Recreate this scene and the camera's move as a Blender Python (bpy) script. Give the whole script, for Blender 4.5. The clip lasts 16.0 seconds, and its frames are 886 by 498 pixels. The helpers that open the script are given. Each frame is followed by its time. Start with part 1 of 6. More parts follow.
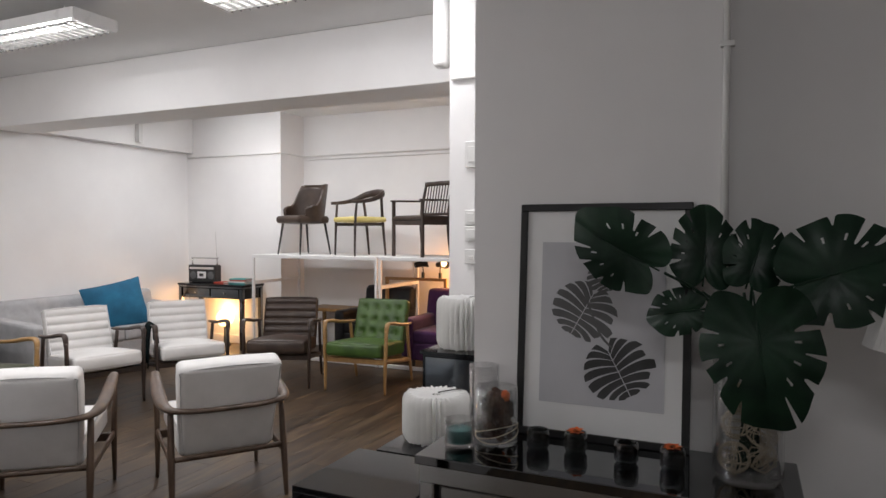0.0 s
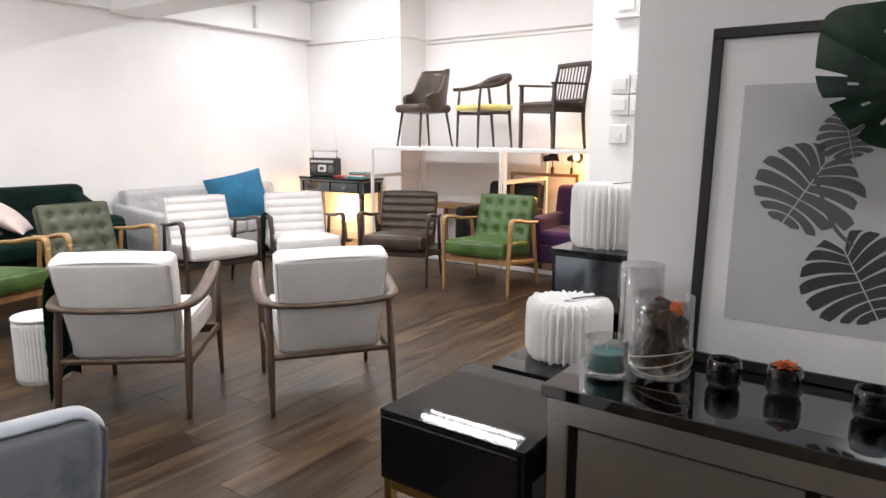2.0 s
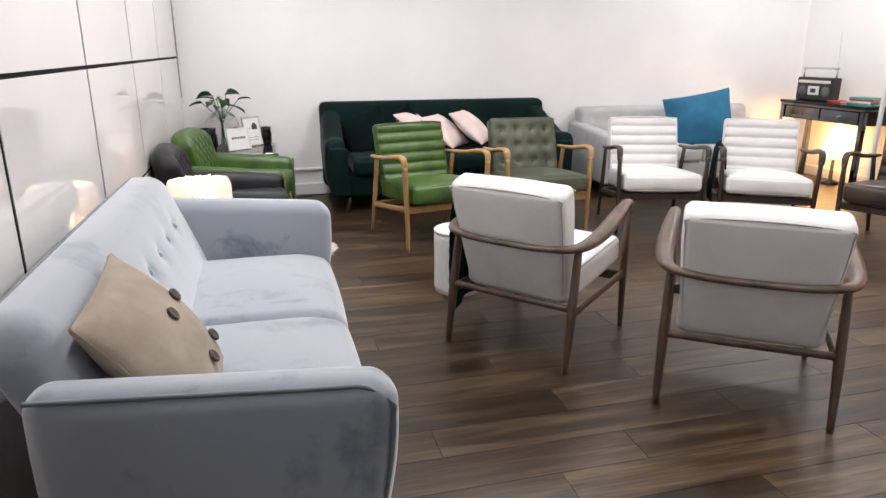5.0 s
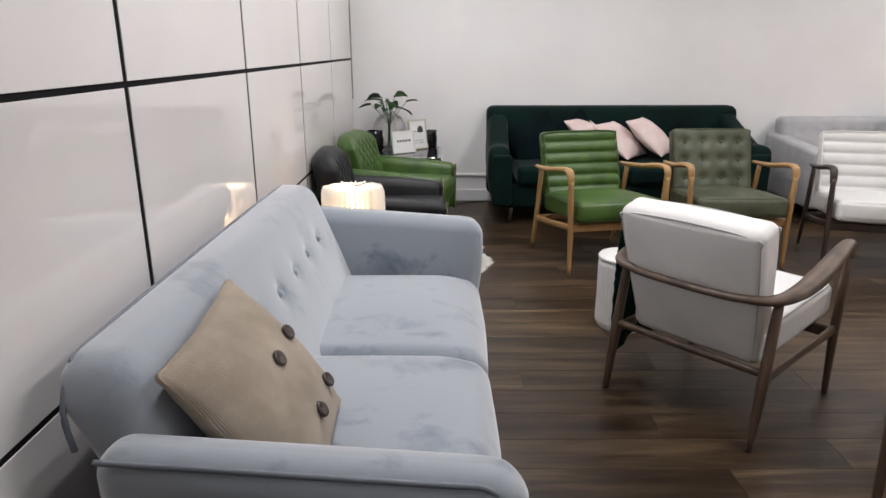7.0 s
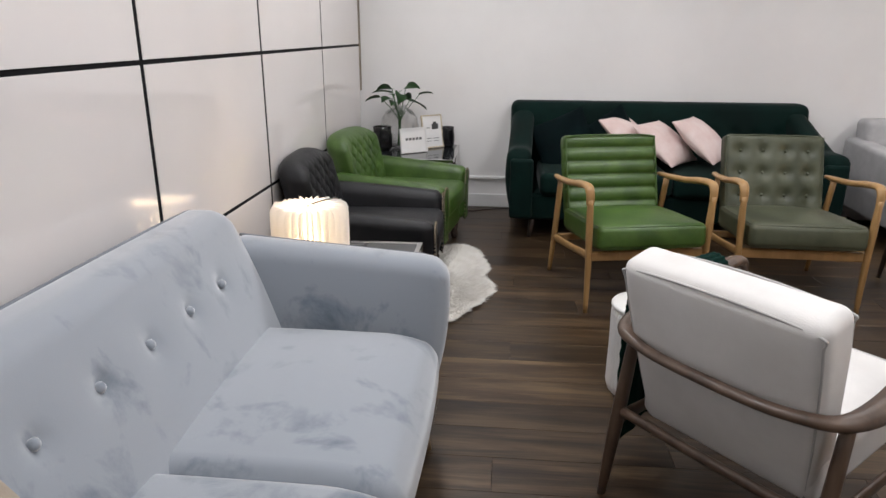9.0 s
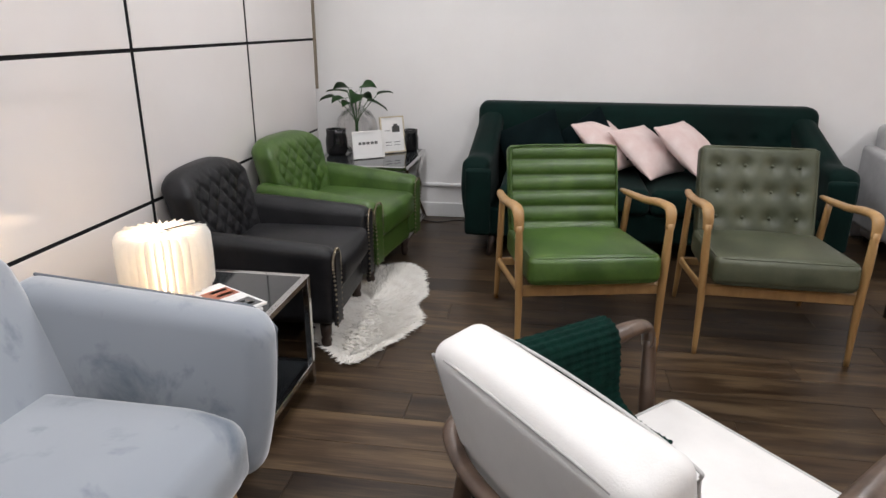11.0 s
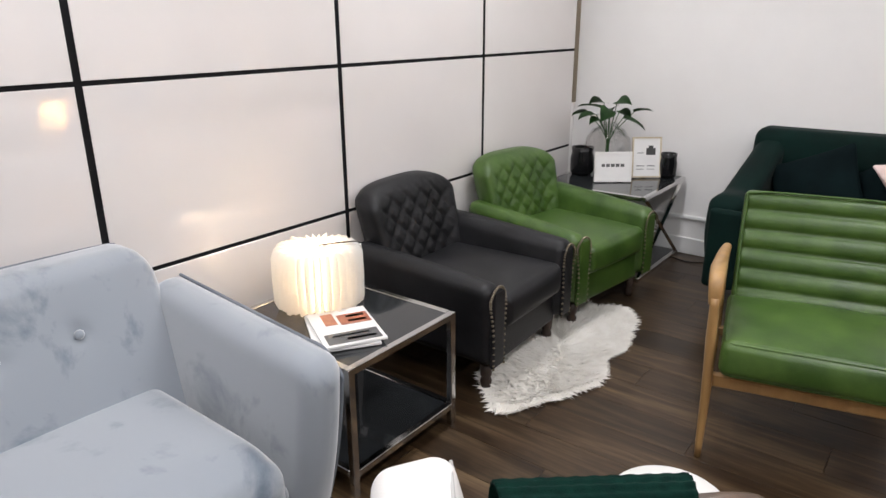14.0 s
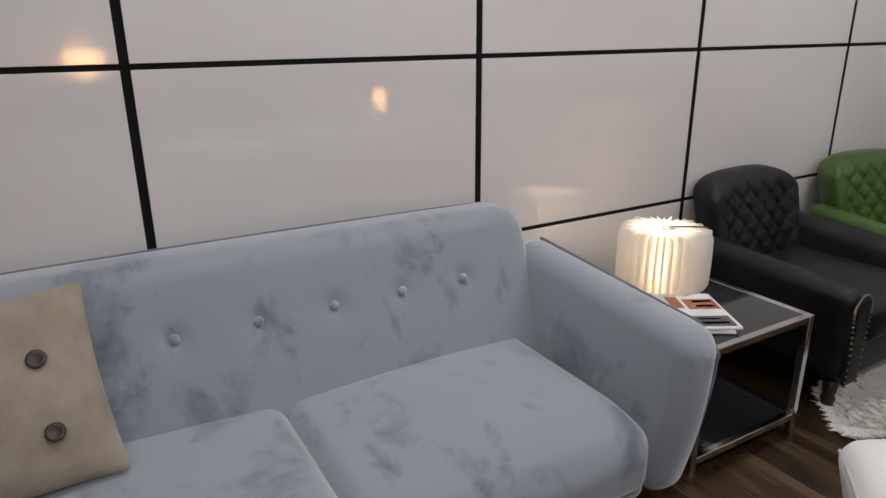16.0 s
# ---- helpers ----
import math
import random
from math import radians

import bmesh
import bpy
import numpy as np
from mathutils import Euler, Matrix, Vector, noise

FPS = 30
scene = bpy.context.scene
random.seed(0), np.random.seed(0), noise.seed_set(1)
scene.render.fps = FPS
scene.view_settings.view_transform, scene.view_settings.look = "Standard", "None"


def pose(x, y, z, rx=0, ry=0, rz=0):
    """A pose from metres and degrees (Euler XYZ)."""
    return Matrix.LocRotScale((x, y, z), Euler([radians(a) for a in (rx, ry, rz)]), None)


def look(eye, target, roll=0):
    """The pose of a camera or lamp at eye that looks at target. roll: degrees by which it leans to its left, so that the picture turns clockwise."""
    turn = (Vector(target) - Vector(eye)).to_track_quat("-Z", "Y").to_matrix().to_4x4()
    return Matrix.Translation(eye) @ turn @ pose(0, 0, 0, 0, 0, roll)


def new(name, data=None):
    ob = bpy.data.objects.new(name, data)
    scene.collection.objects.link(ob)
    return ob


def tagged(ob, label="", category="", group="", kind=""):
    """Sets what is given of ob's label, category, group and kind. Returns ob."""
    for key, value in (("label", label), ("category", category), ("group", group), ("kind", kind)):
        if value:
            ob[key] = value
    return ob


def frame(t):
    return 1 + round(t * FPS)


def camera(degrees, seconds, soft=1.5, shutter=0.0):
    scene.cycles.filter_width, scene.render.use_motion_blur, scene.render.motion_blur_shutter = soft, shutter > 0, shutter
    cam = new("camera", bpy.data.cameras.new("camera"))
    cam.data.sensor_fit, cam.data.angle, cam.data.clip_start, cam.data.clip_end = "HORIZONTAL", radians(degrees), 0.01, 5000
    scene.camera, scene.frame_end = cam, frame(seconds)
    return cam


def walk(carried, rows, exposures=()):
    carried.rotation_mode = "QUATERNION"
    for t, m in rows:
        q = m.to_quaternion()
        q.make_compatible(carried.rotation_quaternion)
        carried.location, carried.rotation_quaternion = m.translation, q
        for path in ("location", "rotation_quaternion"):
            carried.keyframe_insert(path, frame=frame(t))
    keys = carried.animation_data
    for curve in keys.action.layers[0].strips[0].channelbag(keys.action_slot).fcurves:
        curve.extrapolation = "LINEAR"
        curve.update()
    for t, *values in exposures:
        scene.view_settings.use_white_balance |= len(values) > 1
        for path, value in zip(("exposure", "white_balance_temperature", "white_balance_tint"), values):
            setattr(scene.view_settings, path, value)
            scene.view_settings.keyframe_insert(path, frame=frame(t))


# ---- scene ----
cam = camera(67.3, 16.0)
PATH = [
    (0, (-0.115, 0.185, 1.533), (-0.945, 2.004, 1.48), 0.1),
    (0.5, (-0.26, 0.343, 1.482), (-1.086, 2.163, 1.407), 0.3),
    (1, (-0.341, 0.443, 1.427), (-1.175, 2.253, 1.254), 0.3),
    (1.5, (-0.379, 0.588, 1.403), (-1.285, 2.35, 1.132), 0.4),
    (2, (-0.411, 0.74, 1.383), (-1.552, 2.348, 1.044), 0.2),
    (2.5, (-0.466, 0.852, 1.375), (-1.822, 2.272, 0.993), 0.5),
    (3, (-0.556, 0.985, 1.375), (-1.988, 2.318, 0.96), 0.5),
    (3.5, (-0.626, 1.093, 1.352), (-2.094, 2.372, 0.893), 0.4),
    (4, (-0.699, 1.234, 1.335), (-2.287, 2.336, 0.824), 0.2),
    (4.5, (-0.762, 1.309, 1.334), (-2.571, 1.957, 0.778), 0.2),
    (5, (-0.8, 1.355, 1.371), (-2.651, 1.842, 0.793), -0.0),
    (5.2, (-0.812, 1.367, 1.384), (-2.673, 1.816, 0.805), -0.1),
    (7.5, (-1.299, 1.531, 1.379), (-3.209, 1.408, 0.798), -0.1),
    (8, (-1.475, 1.641, 1.382), (-3.374, 1.434, 0.79), -0.1),
    (8.5, (-1.681, 1.708, 1.387), (-3.576, 1.496, 0.784), 0.1),
    (9, (-1.876, 1.797, 1.388), (-3.77, 1.625, 0.77), 0.3),
    (9.5, (-2.031, 1.964, 1.402), (-3.923, 1.824, 0.767), 0.5),
    (12, (-2.721, 2.541, 1.391), (-4.445, 1.781, 0.718), -0.1),
    (12.5, (-2.835, 2.649, 1.385), (-4.404, 1.614, 0.701), -0.0),
    (13, (-2.921, 2.726, 1.435), (-4.468, 1.657, 0.752), -0.1),
    (13.5, (-2.983, 2.773, 1.469), (-4.528, 1.691, 0.804), -0.1),
    (14, (-3.001, 2.757, 1.458), (-4.504, 1.603, 0.818), -0.3),
    (14.5, (-2.97, 2.707, 1.432), (-4.386, 1.441, 0.806), -0.3),
    (15, (-2.905, 2.65, 1.408), (-4.181, 1.242, 0.783), -0.3),
    (15.5, (-2.833, 2.609, 1.392), (-3.959, 1.079, 0.767), -0.4),
    (16, (-2.688, 2.571, 1.382), (-3.648, 0.933, 0.753), -0.4),
]
EXPOSURES = [(0.0, -0.22), (0.5, -0.34), (1.0, -0.42), (1.5, 0.58), (2.0, 0.58), (2.5, -0.01), (3.0, -0.53), (3.5, -0.39), (4.0, 0.11), (4.5, 0.43), (5.0, 0.4), (7.5, -0.07), (8.0, -0.08), (8.5, -0.01), (9.0, -0.1), (9.5, -0.09), (12.0, 0.1), (12.5, 0.19), (13.0, 0.19), (13.5, 0.19), (14.0, 0.11), (14.5, -0.39), (15.0, -1.92), (15.5, -0.86), (16.0, -0.77)]
walk(cam, [(t, look(eye, target, roll)) for t, eye, target, roll in PATH], EXPOSURES)

# ---- world: an indoor place, almost no light from outside ----
world = bpy.data.worlds.new("world")
scene.world = world
world.use_nodes = True
world.node_tree.nodes["Background"].inputs[0].default_value = (0.9, 0.95, 1.0, 1)
world.node_tree.nodes["Background"].inputs[1].default_value = 0.02

TUBE_POWER = 16.0
# Third, fourth, sixth and seventh are unseen, added to brighten sofas, north end and entrance.
FIXTURES = [(-4.91, 3.35, 2.92), (-2.38, 3.35, 2.92), (-5.7, 1.45, 2.92), (-3.3, 1.45, 2.92), (-3.92, 6.2, 3.0), (-5.9, 6.2, 3.0), (0.1, -0.9, 2.92)]
CEILING = 3.1


# ---- materials ----
def node(nt, kind, **values):
    n = nt.nodes.new(kind)
    for k, v in values.items():
        if k in n.inputs:
            n.inputs[k].default_value = v
    return n


def surf(name, c1, c2, scale=6.0, rough=0.6, bump=0.15, fine=120.0, metal=0.0, sheen=0.0, rand=0.0, stretch=(1, 1, 1),
         rough_var=0.12, coat=0.0, specular=0.5, detail=5.0, ramp_at=(0.36, 0.66), distort=0.0, sheen_rough=0.4):
    """Two colours mixed by a broad noise, a fine grain in bump and roughness."""
    m = bpy.data.materials.new(name)
    m.use_nodes = True
    nt = m.node_tree
    b = nt.nodes["Principled BSDF"]
    co = nt.nodes.new("ShaderNodeTexCoord")
    mp = nt.nodes.new("ShaderNodeMapping")
    mp.inputs["Scale"].default_value = stretch
    nt.links.new(co.outputs["Object"], mp.inputs["Vector"])
    n1 = node(nt, "ShaderNodeTexNoise", Scale=scale, Detail=detail, Roughness=0.6, Distortion=distort)
    n2 = node(nt, "ShaderNodeTexNoise", Scale=fine, Detail=3.0, Roughness=0.6)
    nt.links.new(mp.outputs[0], n1.inputs["Vector"])
    nt.links.new(mp.outputs[0], n2.inputs["Vector"])
    ramp = nt.nodes.new("ShaderNodeValToRGB")
    ramp.color_ramp.elements[0].position, ramp.color_ramp.elements[1].position = ramp_at
    ramp.color_ramp.elements[0].color = (*c1, 1)
    ramp.color_ramp.elements[1].color = (*c2, 1)
    nt.links.new(n1.outputs["Fac"], ramp.inputs[0])
    colour = ramp.outputs[0]
    if rand:
        info = nt.nodes.new("ShaderNodeObjectInfo")
        mr = nt.nodes.new("ShaderNodeMapRange")
        mr.inputs["To Min"].default_value, mr.inputs["To Max"].default_value = 1 - rand, 1 + rand
        nt.links.new(info.outputs["Random"], mr.inputs[0])
        hsv = nt.nodes.new("ShaderNodeHueSaturation")
        nt.links.new(colour, hsv.inputs["Color"])
        nt.links.new(mr.outputs[0], hsv.inputs["Value"])
        colour = hsv.outputs[0]
    nt.links.new(colour, b.inputs["Base Color"])
    rr = nt.nodes.new("ShaderNodeMapRange")
    rr.inputs["To Min"].default_value, rr.inputs["To Max"].default_value = max(0.02, rough - rough_var), min(1, rough + rough_var)
    nt.links.new(n1.outputs["Fac"], rr.inputs[0])
    nt.links.new(rr.outputs[0], b.inputs["Roughness"])
    b.inputs["Metallic"].default_value = metal
    b.inputs["Sheen Weight"].default_value = sheen
    b.inputs["Sheen Roughness"].default_value = sheen_rough
    b.inputs["Coat Weight"].default_value = coat
    b.inputs["Coat Roughness"].default_value = 0.08
    b.inputs["Specular IOR Level"].default_value = specular
    if bump:
        bp = node(nt, "ShaderNodeBump", Strength=bump, Distance=0.004)
        nt.links.new(n2.outputs["Fac"], bp.inputs["Height"])
        nt.links.new(bp.outputs[0], b.inputs["Normal"])
    return m


def weave(name, c1, c2, scale=260.0, bump=0.4):
    """Woven cloth: crossed fine waves over a blotchy colour."""
    m = surf(name, c1, c2, scale=9, rough=0.9, bump=0, sheen=0.15, specular=0.2)
    nt = m.node_tree
    b = nt.nodes["Principled BSDF"]
    mp = [n for n in nt.nodes if n.type == "MAPPING"][0]
    add = nt.nodes.new("ShaderNodeMath")
    for axis in ("X", "Z"):
        w = node(nt, "ShaderNodeTexWave", Scale=scale / 6.28, Distortion=1.5)
        w.bands_direction = axis
        nt.links.new(mp.outputs[0], w.inputs["Vector"])
        nt.links.new(w.outputs["Fac"], add.inputs[0 if axis == "X" else 1])
    bp = node(nt, "ShaderNodeBump", Strength=bump, Distance=0.002)
    nt.links.new(add.outputs[0], bp.inputs["Height"])
    nt.links.new(bp.outputs[0], b.inputs["Normal"])
    return m


def glass(name, tint=(1, 1, 1), gloss=1.0):
    """Thin clear glass: see-through, with a sharp gloss that grows at grazing angles."""
    m = bpy.data.materials.new(name)
    m.use_nodes = True
    nt = m.node_tree
    nt.nodes.remove(nt.nodes["Principled BSDF"])
    t, g = nt.nodes.new("ShaderNodeBsdfTransparent"), nt.nodes.new("ShaderNodeBsdfGlossy")
    t.inputs[0].default_value = (*tint, 1)
    g.inputs["Roughness"].default_value = 0.03
    f = node(nt, "ShaderNodeLayerWeight", Blend=0.22)
    s = nt.nodes.new("ShaderNodeMixShader")
    nt.links.new(f.outputs["Facing"], s.inputs[0])
    nt.links.new(t.outputs[0], s.inputs[1])
    nt.links.new(g.outputs[0], s.inputs[2])
    nt.links.new(s.outputs[0], nt.nodes["Material Output"].inputs[0])
    return m


def glow(name, colour, strength):
    m = bpy.data.materials.new(name)
    m.use_nodes = True
    b = m.node_tree.nodes["Principled BSDF"]
    b.inputs["Base Color"].default_value = (0.9, 0.9, 0.9, 1)
    b.inputs["Emission Color"].default_value = (*colour, 1)
    b.inputs["Emission Strength"].default_value = strength
    return m


def paper_material(name, colour):
    """Thin paper that lets light through."""
    m = bpy.data.materials.new(name)
    m.use_nodes = True
    nt = m.node_tree
    out = nt.nodes["Material Output"]
    nt.nodes.remove(nt.nodes["Principled BSDF"])
    co = nt.nodes.new("ShaderNodeTexCoord")
    no = node(nt, "ShaderNodeTexNoise", Scale=40.0, Detail=4.0)
    nt.links.new(co.outputs["Object"], no.inputs["Vector"])
    mix = nt.nodes.new("ShaderNodeMix")
    mix.data_type = "RGBA"
    mix.inputs["A"].default_value = (*colour, 1)
    mix.inputs["B"].default_value = (*[c * 0.93 for c in colour], 1)
    nt.links.new(no.outputs["Fac"], mix.inputs["Factor"])
    d, t = nt.nodes.new("ShaderNodeBsdfDiffuse"), nt.nodes.new("ShaderNodeBsdfTranslucent")
    s = nt.nodes.new("ShaderNodeMixShader")
    s.inputs[0].default_value = 0.5
    nt.links.new(mix.outputs["Result"], d.inputs[0])
    nt.links.new(mix.outputs["Result"], t.inputs[0])
    nt.links.new(d.outputs[0], s.inputs[1])
    nt.links.new(t.outputs[0], s.inputs[2])
    nt.links.new(s.outputs[0], out.inputs[0])
    return m


def plank_material(name):
    """Streaky brown oak print: each plank has its own tone and its own run of grain along y."""
    m = bpy.data.materials.new(name)
    m.use_nodes = True
    nt = m.node_tree
    b = nt.nodes["Principled BSDF"]
    geo = nt.nodes.new("ShaderNodeNewGeometry")
    info = nt.nodes.new("ShaderNodeObjectInfo")
    shift = nt.nodes.new("ShaderNodeVectorMath")
    shift.operation = "MULTIPLY_ADD"
    nt.links.new(info.outputs["Random"], shift.inputs[0])
    shift.inputs[1].default_value = (31.0, 57.0, 13.0)
    nt.links.new(geo.outputs["Position"], shift.inputs[2])

    def grain(scale, detail, rough, distort):
        mp = nt.nodes.new("ShaderNodeMapping")
        mp.inputs["Scale"].default_value = scale
        nt.links.new(shift.outputs[0], mp.inputs["Vector"])
        n = node(nt, "ShaderNodeTexNoise", Scale=1.0, Detail=detail, Roughness=rough, Distortion=distort)
        nt.links.new(mp.outputs[0], n.inputs["Vector"])
        return n.outputs["Fac"]
    broad, fine = grain((16.0, 1.5, 1.0), 4.0, 0.6, 0.6), grain((150.0, 5.0, 1.0), 3.0, 0.6, 0.2)
    tone = nt.nodes.new("ShaderNodeMath")
    tone.operation = "MULTIPLY_ADD"
    nt.links.new(fine, tone.inputs[0])
    tone.inputs[1].default_value = 0.35
    nt.links.new(broad, tone.inputs[2])
    ramp = nt.nodes.new("ShaderNodeValToRGB")
    stops = ((0.46, (0.016, 0.008, 0.004)), (0.66, (0.042, 0.0245, 0.0122)), (0.88, (0.106, 0.068, 0.035)))
    ramp.color_ramp.elements.new(0.5)
    for e, (p, c) in zip(ramp.color_ramp.elements, stops):
        e.position, e.color = p, (*c, 1)
    nt.links.new(tone.outputs[0], ramp.inputs[0])
    mr = nt.nodes.new("ShaderNodeMapRange")
    mr.inputs["To Min"].default_value, mr.inputs["To Max"].default_value = 0.66, 1.34
    nt.links.new(info.outputs["Random"], mr.inputs[0])
    hsv = nt.nodes.new("ShaderNodeHueSaturation")
    nt.links.new(ramp.outputs[0], hsv.inputs["Color"])
    nt.links.new(mr.outputs[0], hsv.inputs["Value"])
    nt.links.new(hsv.outputs[0], b.inputs["Base Color"])
    rr = nt.nodes.new("ShaderNodeMapRange")
    rr.inputs["To Min"].default_value, rr.inputs["To Max"].default_value = 0.26, 0.46
    nt.links.new(broad, rr.inputs[0])
    nt.links.new(rr.outputs[0], b.inputs["Roughness"])
    b.inputs["Specular IOR Level"].default_value = 0.4
    bp = node(nt, "ShaderNodeBump", Strength=0.12, Distance=0.002)
    nt.links.new(fine, bp.inputs["Height"])
    nt.links.new(bp.outputs[0], b.inputs["Normal"])
    return m


WALL = surf("wall_paint", (0.79, 0.772, 0.762), (0.835, 0.82, 0.81), scale=1.2, rough=0.6, bump=0.08, fine=90, rough_var=0.08)
CEIL = surf("ceiling_paint", (0.76, 0.755, 0.75), (0.81, 0.805, 0.80), scale=1.0, rough=0.8, bump=0.05, fine=90)
TRIM = surf("trim_paint", (0.76, 0.755, 0.75), (0.82, 0.815, 0.81), scale=3, rough=0.45, bump=0.03)
PANEL = surf("back_painted_glass", (0.72, 0.685, 0.672), (0.76, 0.725, 0.712), scale=0.9, rough=0.05, bump=0.0, rough_var=0.02, specular=0.75)
JOINT = surf("black_joint", (0.008, 0.008, 0.009), (0.014, 0.014, 0.015), rough=0.85, specular=0.1)
TAUPE = surf("brown_wall_edge", (0.17, 0.135, 0.09), (0.22, 0.175, 0.12), rough=0.6)
PLANK = plank_material("vinyl_oak_plank")
UNDER = surf("floor_underlay", (0.02, 0.014, 0.01), (0.03, 0.02, 0.014), rough=0.8)
WOOD_DARK = surf("walnut_stain", (0.052, 0.031, 0.020), (0.115, 0.072, 0.048), scale=14, rough=0.42, bump=0.08, stretch=(1, 1, 0.15), coat=0.1)
WOOD_DEEP = surf("dark_walnut", (0.028, 0.018, 0.014), (0.055, 0.035, 0.026), scale=14, rough=0.4, bump=0.08, stretch=(1, 1, 0.15), coat=0.1)
WOOD_OAK = surf("honey_oak", (0.30, 0.165, 0.062), (0.43, 0.255, 0.10), scale=12, rough=0.4, bump=0.08, stretch=(1, 1, 0.12), coat=0.1)
LEATHER_WHITE = surf("white_leather", (0.66, 0.64, 0.62), (0.72, 0.70, 0.68), scale=7, rough=0.5, bump=0.16, fine=260)
LEATHER_GREEN = surf("green_leather", (0.030, 0.070, 0.010), (0.065, 0.125, 0.022), scale=7, rough=0.38, bump=0.16, fine=220)
LEATHER_OLIVE = surf("olive_leather", (0.042, 0.048, 0.026), (0.080, 0.086, 0.050), scale=6, rough=0.45, bump=0.16, fine=220)
LEATHER_BROWN = surf("brown_leather", (0.030, 0.017, 0.011), (0.056, 0.034, 0.023), scale=7, rough=0.4, bump=0.16, fine=220)
LEATHER_BLACK = surf("charcoal_leather", (0.006, 0.006, 0.007), (0.016, 0.016, 0.018), scale=6, rough=0.46, bump=0.2, fine=200, specular=0.3)
VELVET_BLUE = surf("pale_blue_velvet", (0.105, 0.135, 0.175), (0.265, 0.290, 0.325), scale=5.5, rough=0.75, bump=0.08, fine=300, sheen=1.0, stretch=(1.2, 1.0, 0.8), specular=0.2, detail=7, ramp_at=(0.30, 0.47), distort=0.35, sheen_rough=0.5)
VELVET_GREEN = surf("bottle_green_velvet", (0.0010, 0.0075, 0.0062), (0.0024, 0.0145, 0.0118), scale=4, rough=0.8, bump=0.08, fine=300, sheen=0.05, specular=0.12)
VELVET_PURPLE = surf("aubergine_velvet", (0.040, 0.012, 0.050), (0.075, 0.026, 0.085), scale=4, rough=0.8, bump=0.08, sheen=0.3, specular=0.2)
CLOTH_GREY = surf("light_grey_weave", (0.40, 0.395, 0.40), (0.48, 0.475, 0.48), scale=7, rough=0.9, bump=0.3, fine=500)
CLOTH_TEAL = surf("teal_blue_cloth", (0.010, 0.105, 0.20), (0.018, 0.150, 0.27), scale=6, rough=0.85, bump=0.3, fine=420)
CLOTH_PINK = surf("blush_pink_cloth", (0.66, 0.50, 0.47), (0.74, 0.62, 0.59), scale=7, rough=0.85, bump=0.3, fine=420)
CLOTH_NAVY = surf("black_green_velvet", (0.002, 0.005, 0.006), (0.004, 0.010, 0.011), scale=6, rough=0.85, bump=0.2, specular=0.05)
BURLAP = weave("beige_burlap", (0.30, 0.245, 0.19), (0.40, 0.335, 0.265), scale=900.0)
KNIT = surf("green_knit", (0.0015, 0.013, 0.010), (0.003, 0.023, 0.017), scale=30, rough=0.95, bump=0.5, fine=260, specular=0.1)
PIPING_PALE = surf("pale_grey_piping", (0.40, 0.39, 0.38), (0.48, 0.47, 0.46), rough=0.7)
PIPING_BLUE = surf("blue_grey_piping", (0.12, 0.135, 0.16), (0.18, 0.195, 0.22), rough=0.7)
CHROME = surf("polished_chrome", (0.62, 0.61, 0.60), (0.70, 0.69, 0.68), rough=0.12, metal=1.0, bump=0.0, rough_var=0.05)
SMOKE = surf("smoked_glass", (0.018, 0.020, 0.022), (0.024, 0.026, 0.028), rough=0.05, bump=0, rough_var=0.02, specular=0.7)
LACQUER = surf("black_lacquer", (0.006, 0.006, 0.007), (0.009, 0.009, 0.010), rough=0.03, bump=0.0, rough_var=0.015, specular=0.45)
MIRROR_DARK = surf("smoked_mirror", (0.20, 0.21, 0.215), (0.25, 0.26, 0.265), rough=0.06, metal=1.0, bump=0, rough_var=0.03)
MIRROR_TOP = surf("black_mirror_glass", (0.15, 0.155, 0.16), (0.17, 0.175, 0.18), rough=0.035, metal=1.0, bump=0, rough_var=0.015)
MIRROR_PALE = surf("pale_mirror", (0.58, 0.61, 0.62), (0.64, 0.67, 0.68), rough=0.24, metal=1.0, bump=0, rough_var=0.03)
BRASS = surf("brushed_brass", (0.52, 0.36, 0.12), (0.62, 0.44, 0.17), rough=0.3, metal=1.0, bump=0.05)
BLACK_METAL = surf("black_metal", (0.012, 0.012, 0.012), (0.022, 0.022, 0.022), rough=0.35)
WHITE_METAL = surf("white_powder_coat", (0.72, 0.71, 0.70), (0.79, 0.78, 0.77), rough=0.45, bump=0.03)
PLASTIC_WHITE = surf("white_plastic", (0.70, 0.69, 0.67), (0.76, 0.75, 0.73), rough=0.4, bump=0.02)
PAPER = paper_material("lamp_paper", (0.93, 0.925, 0.91))
PAPER_FLAT = surf("printed_paper", (0.72, 0.71, 0.70), (0.78, 0.77, 0.76), rough=0.6, bump=0.03)
FUR = surf("white_fur", (0.74, 0.71, 0.66), (0.84, 0.82, 0.78), scale=12, rough=0.95, bump=0.0, rand=0.0)
CLEAR = glass("clear_glass")
SMOKY_CLEAR = glass("grey_clear_glass", (0.42, 0.44, 0.45))
LEAF = surf("monstera_leaf", (0.004, 0.017, 0.009), (0.010, 0.036, 0.018), scale=9, specular=0.35, rough=0.42, bump=0.1, fine=80)
LEAF_LIGHT = surf("pothos_leaf", (0.012, 0.055, 0.010), (0.035, 0.115, 0.022), scale=12, rough=0.4, bump=0.1)
RATTAN = surf("pale_rattan", (0.48, 0.40, 0.28), (0.60, 0.52, 0.39), scale=30, rough=0.7, bump=0.2)
ORANGE = surf("orange_petal", (0.62, 0.10, 0.012), (0.75, 0.17, 0.02), scale=40, rough=0.7)
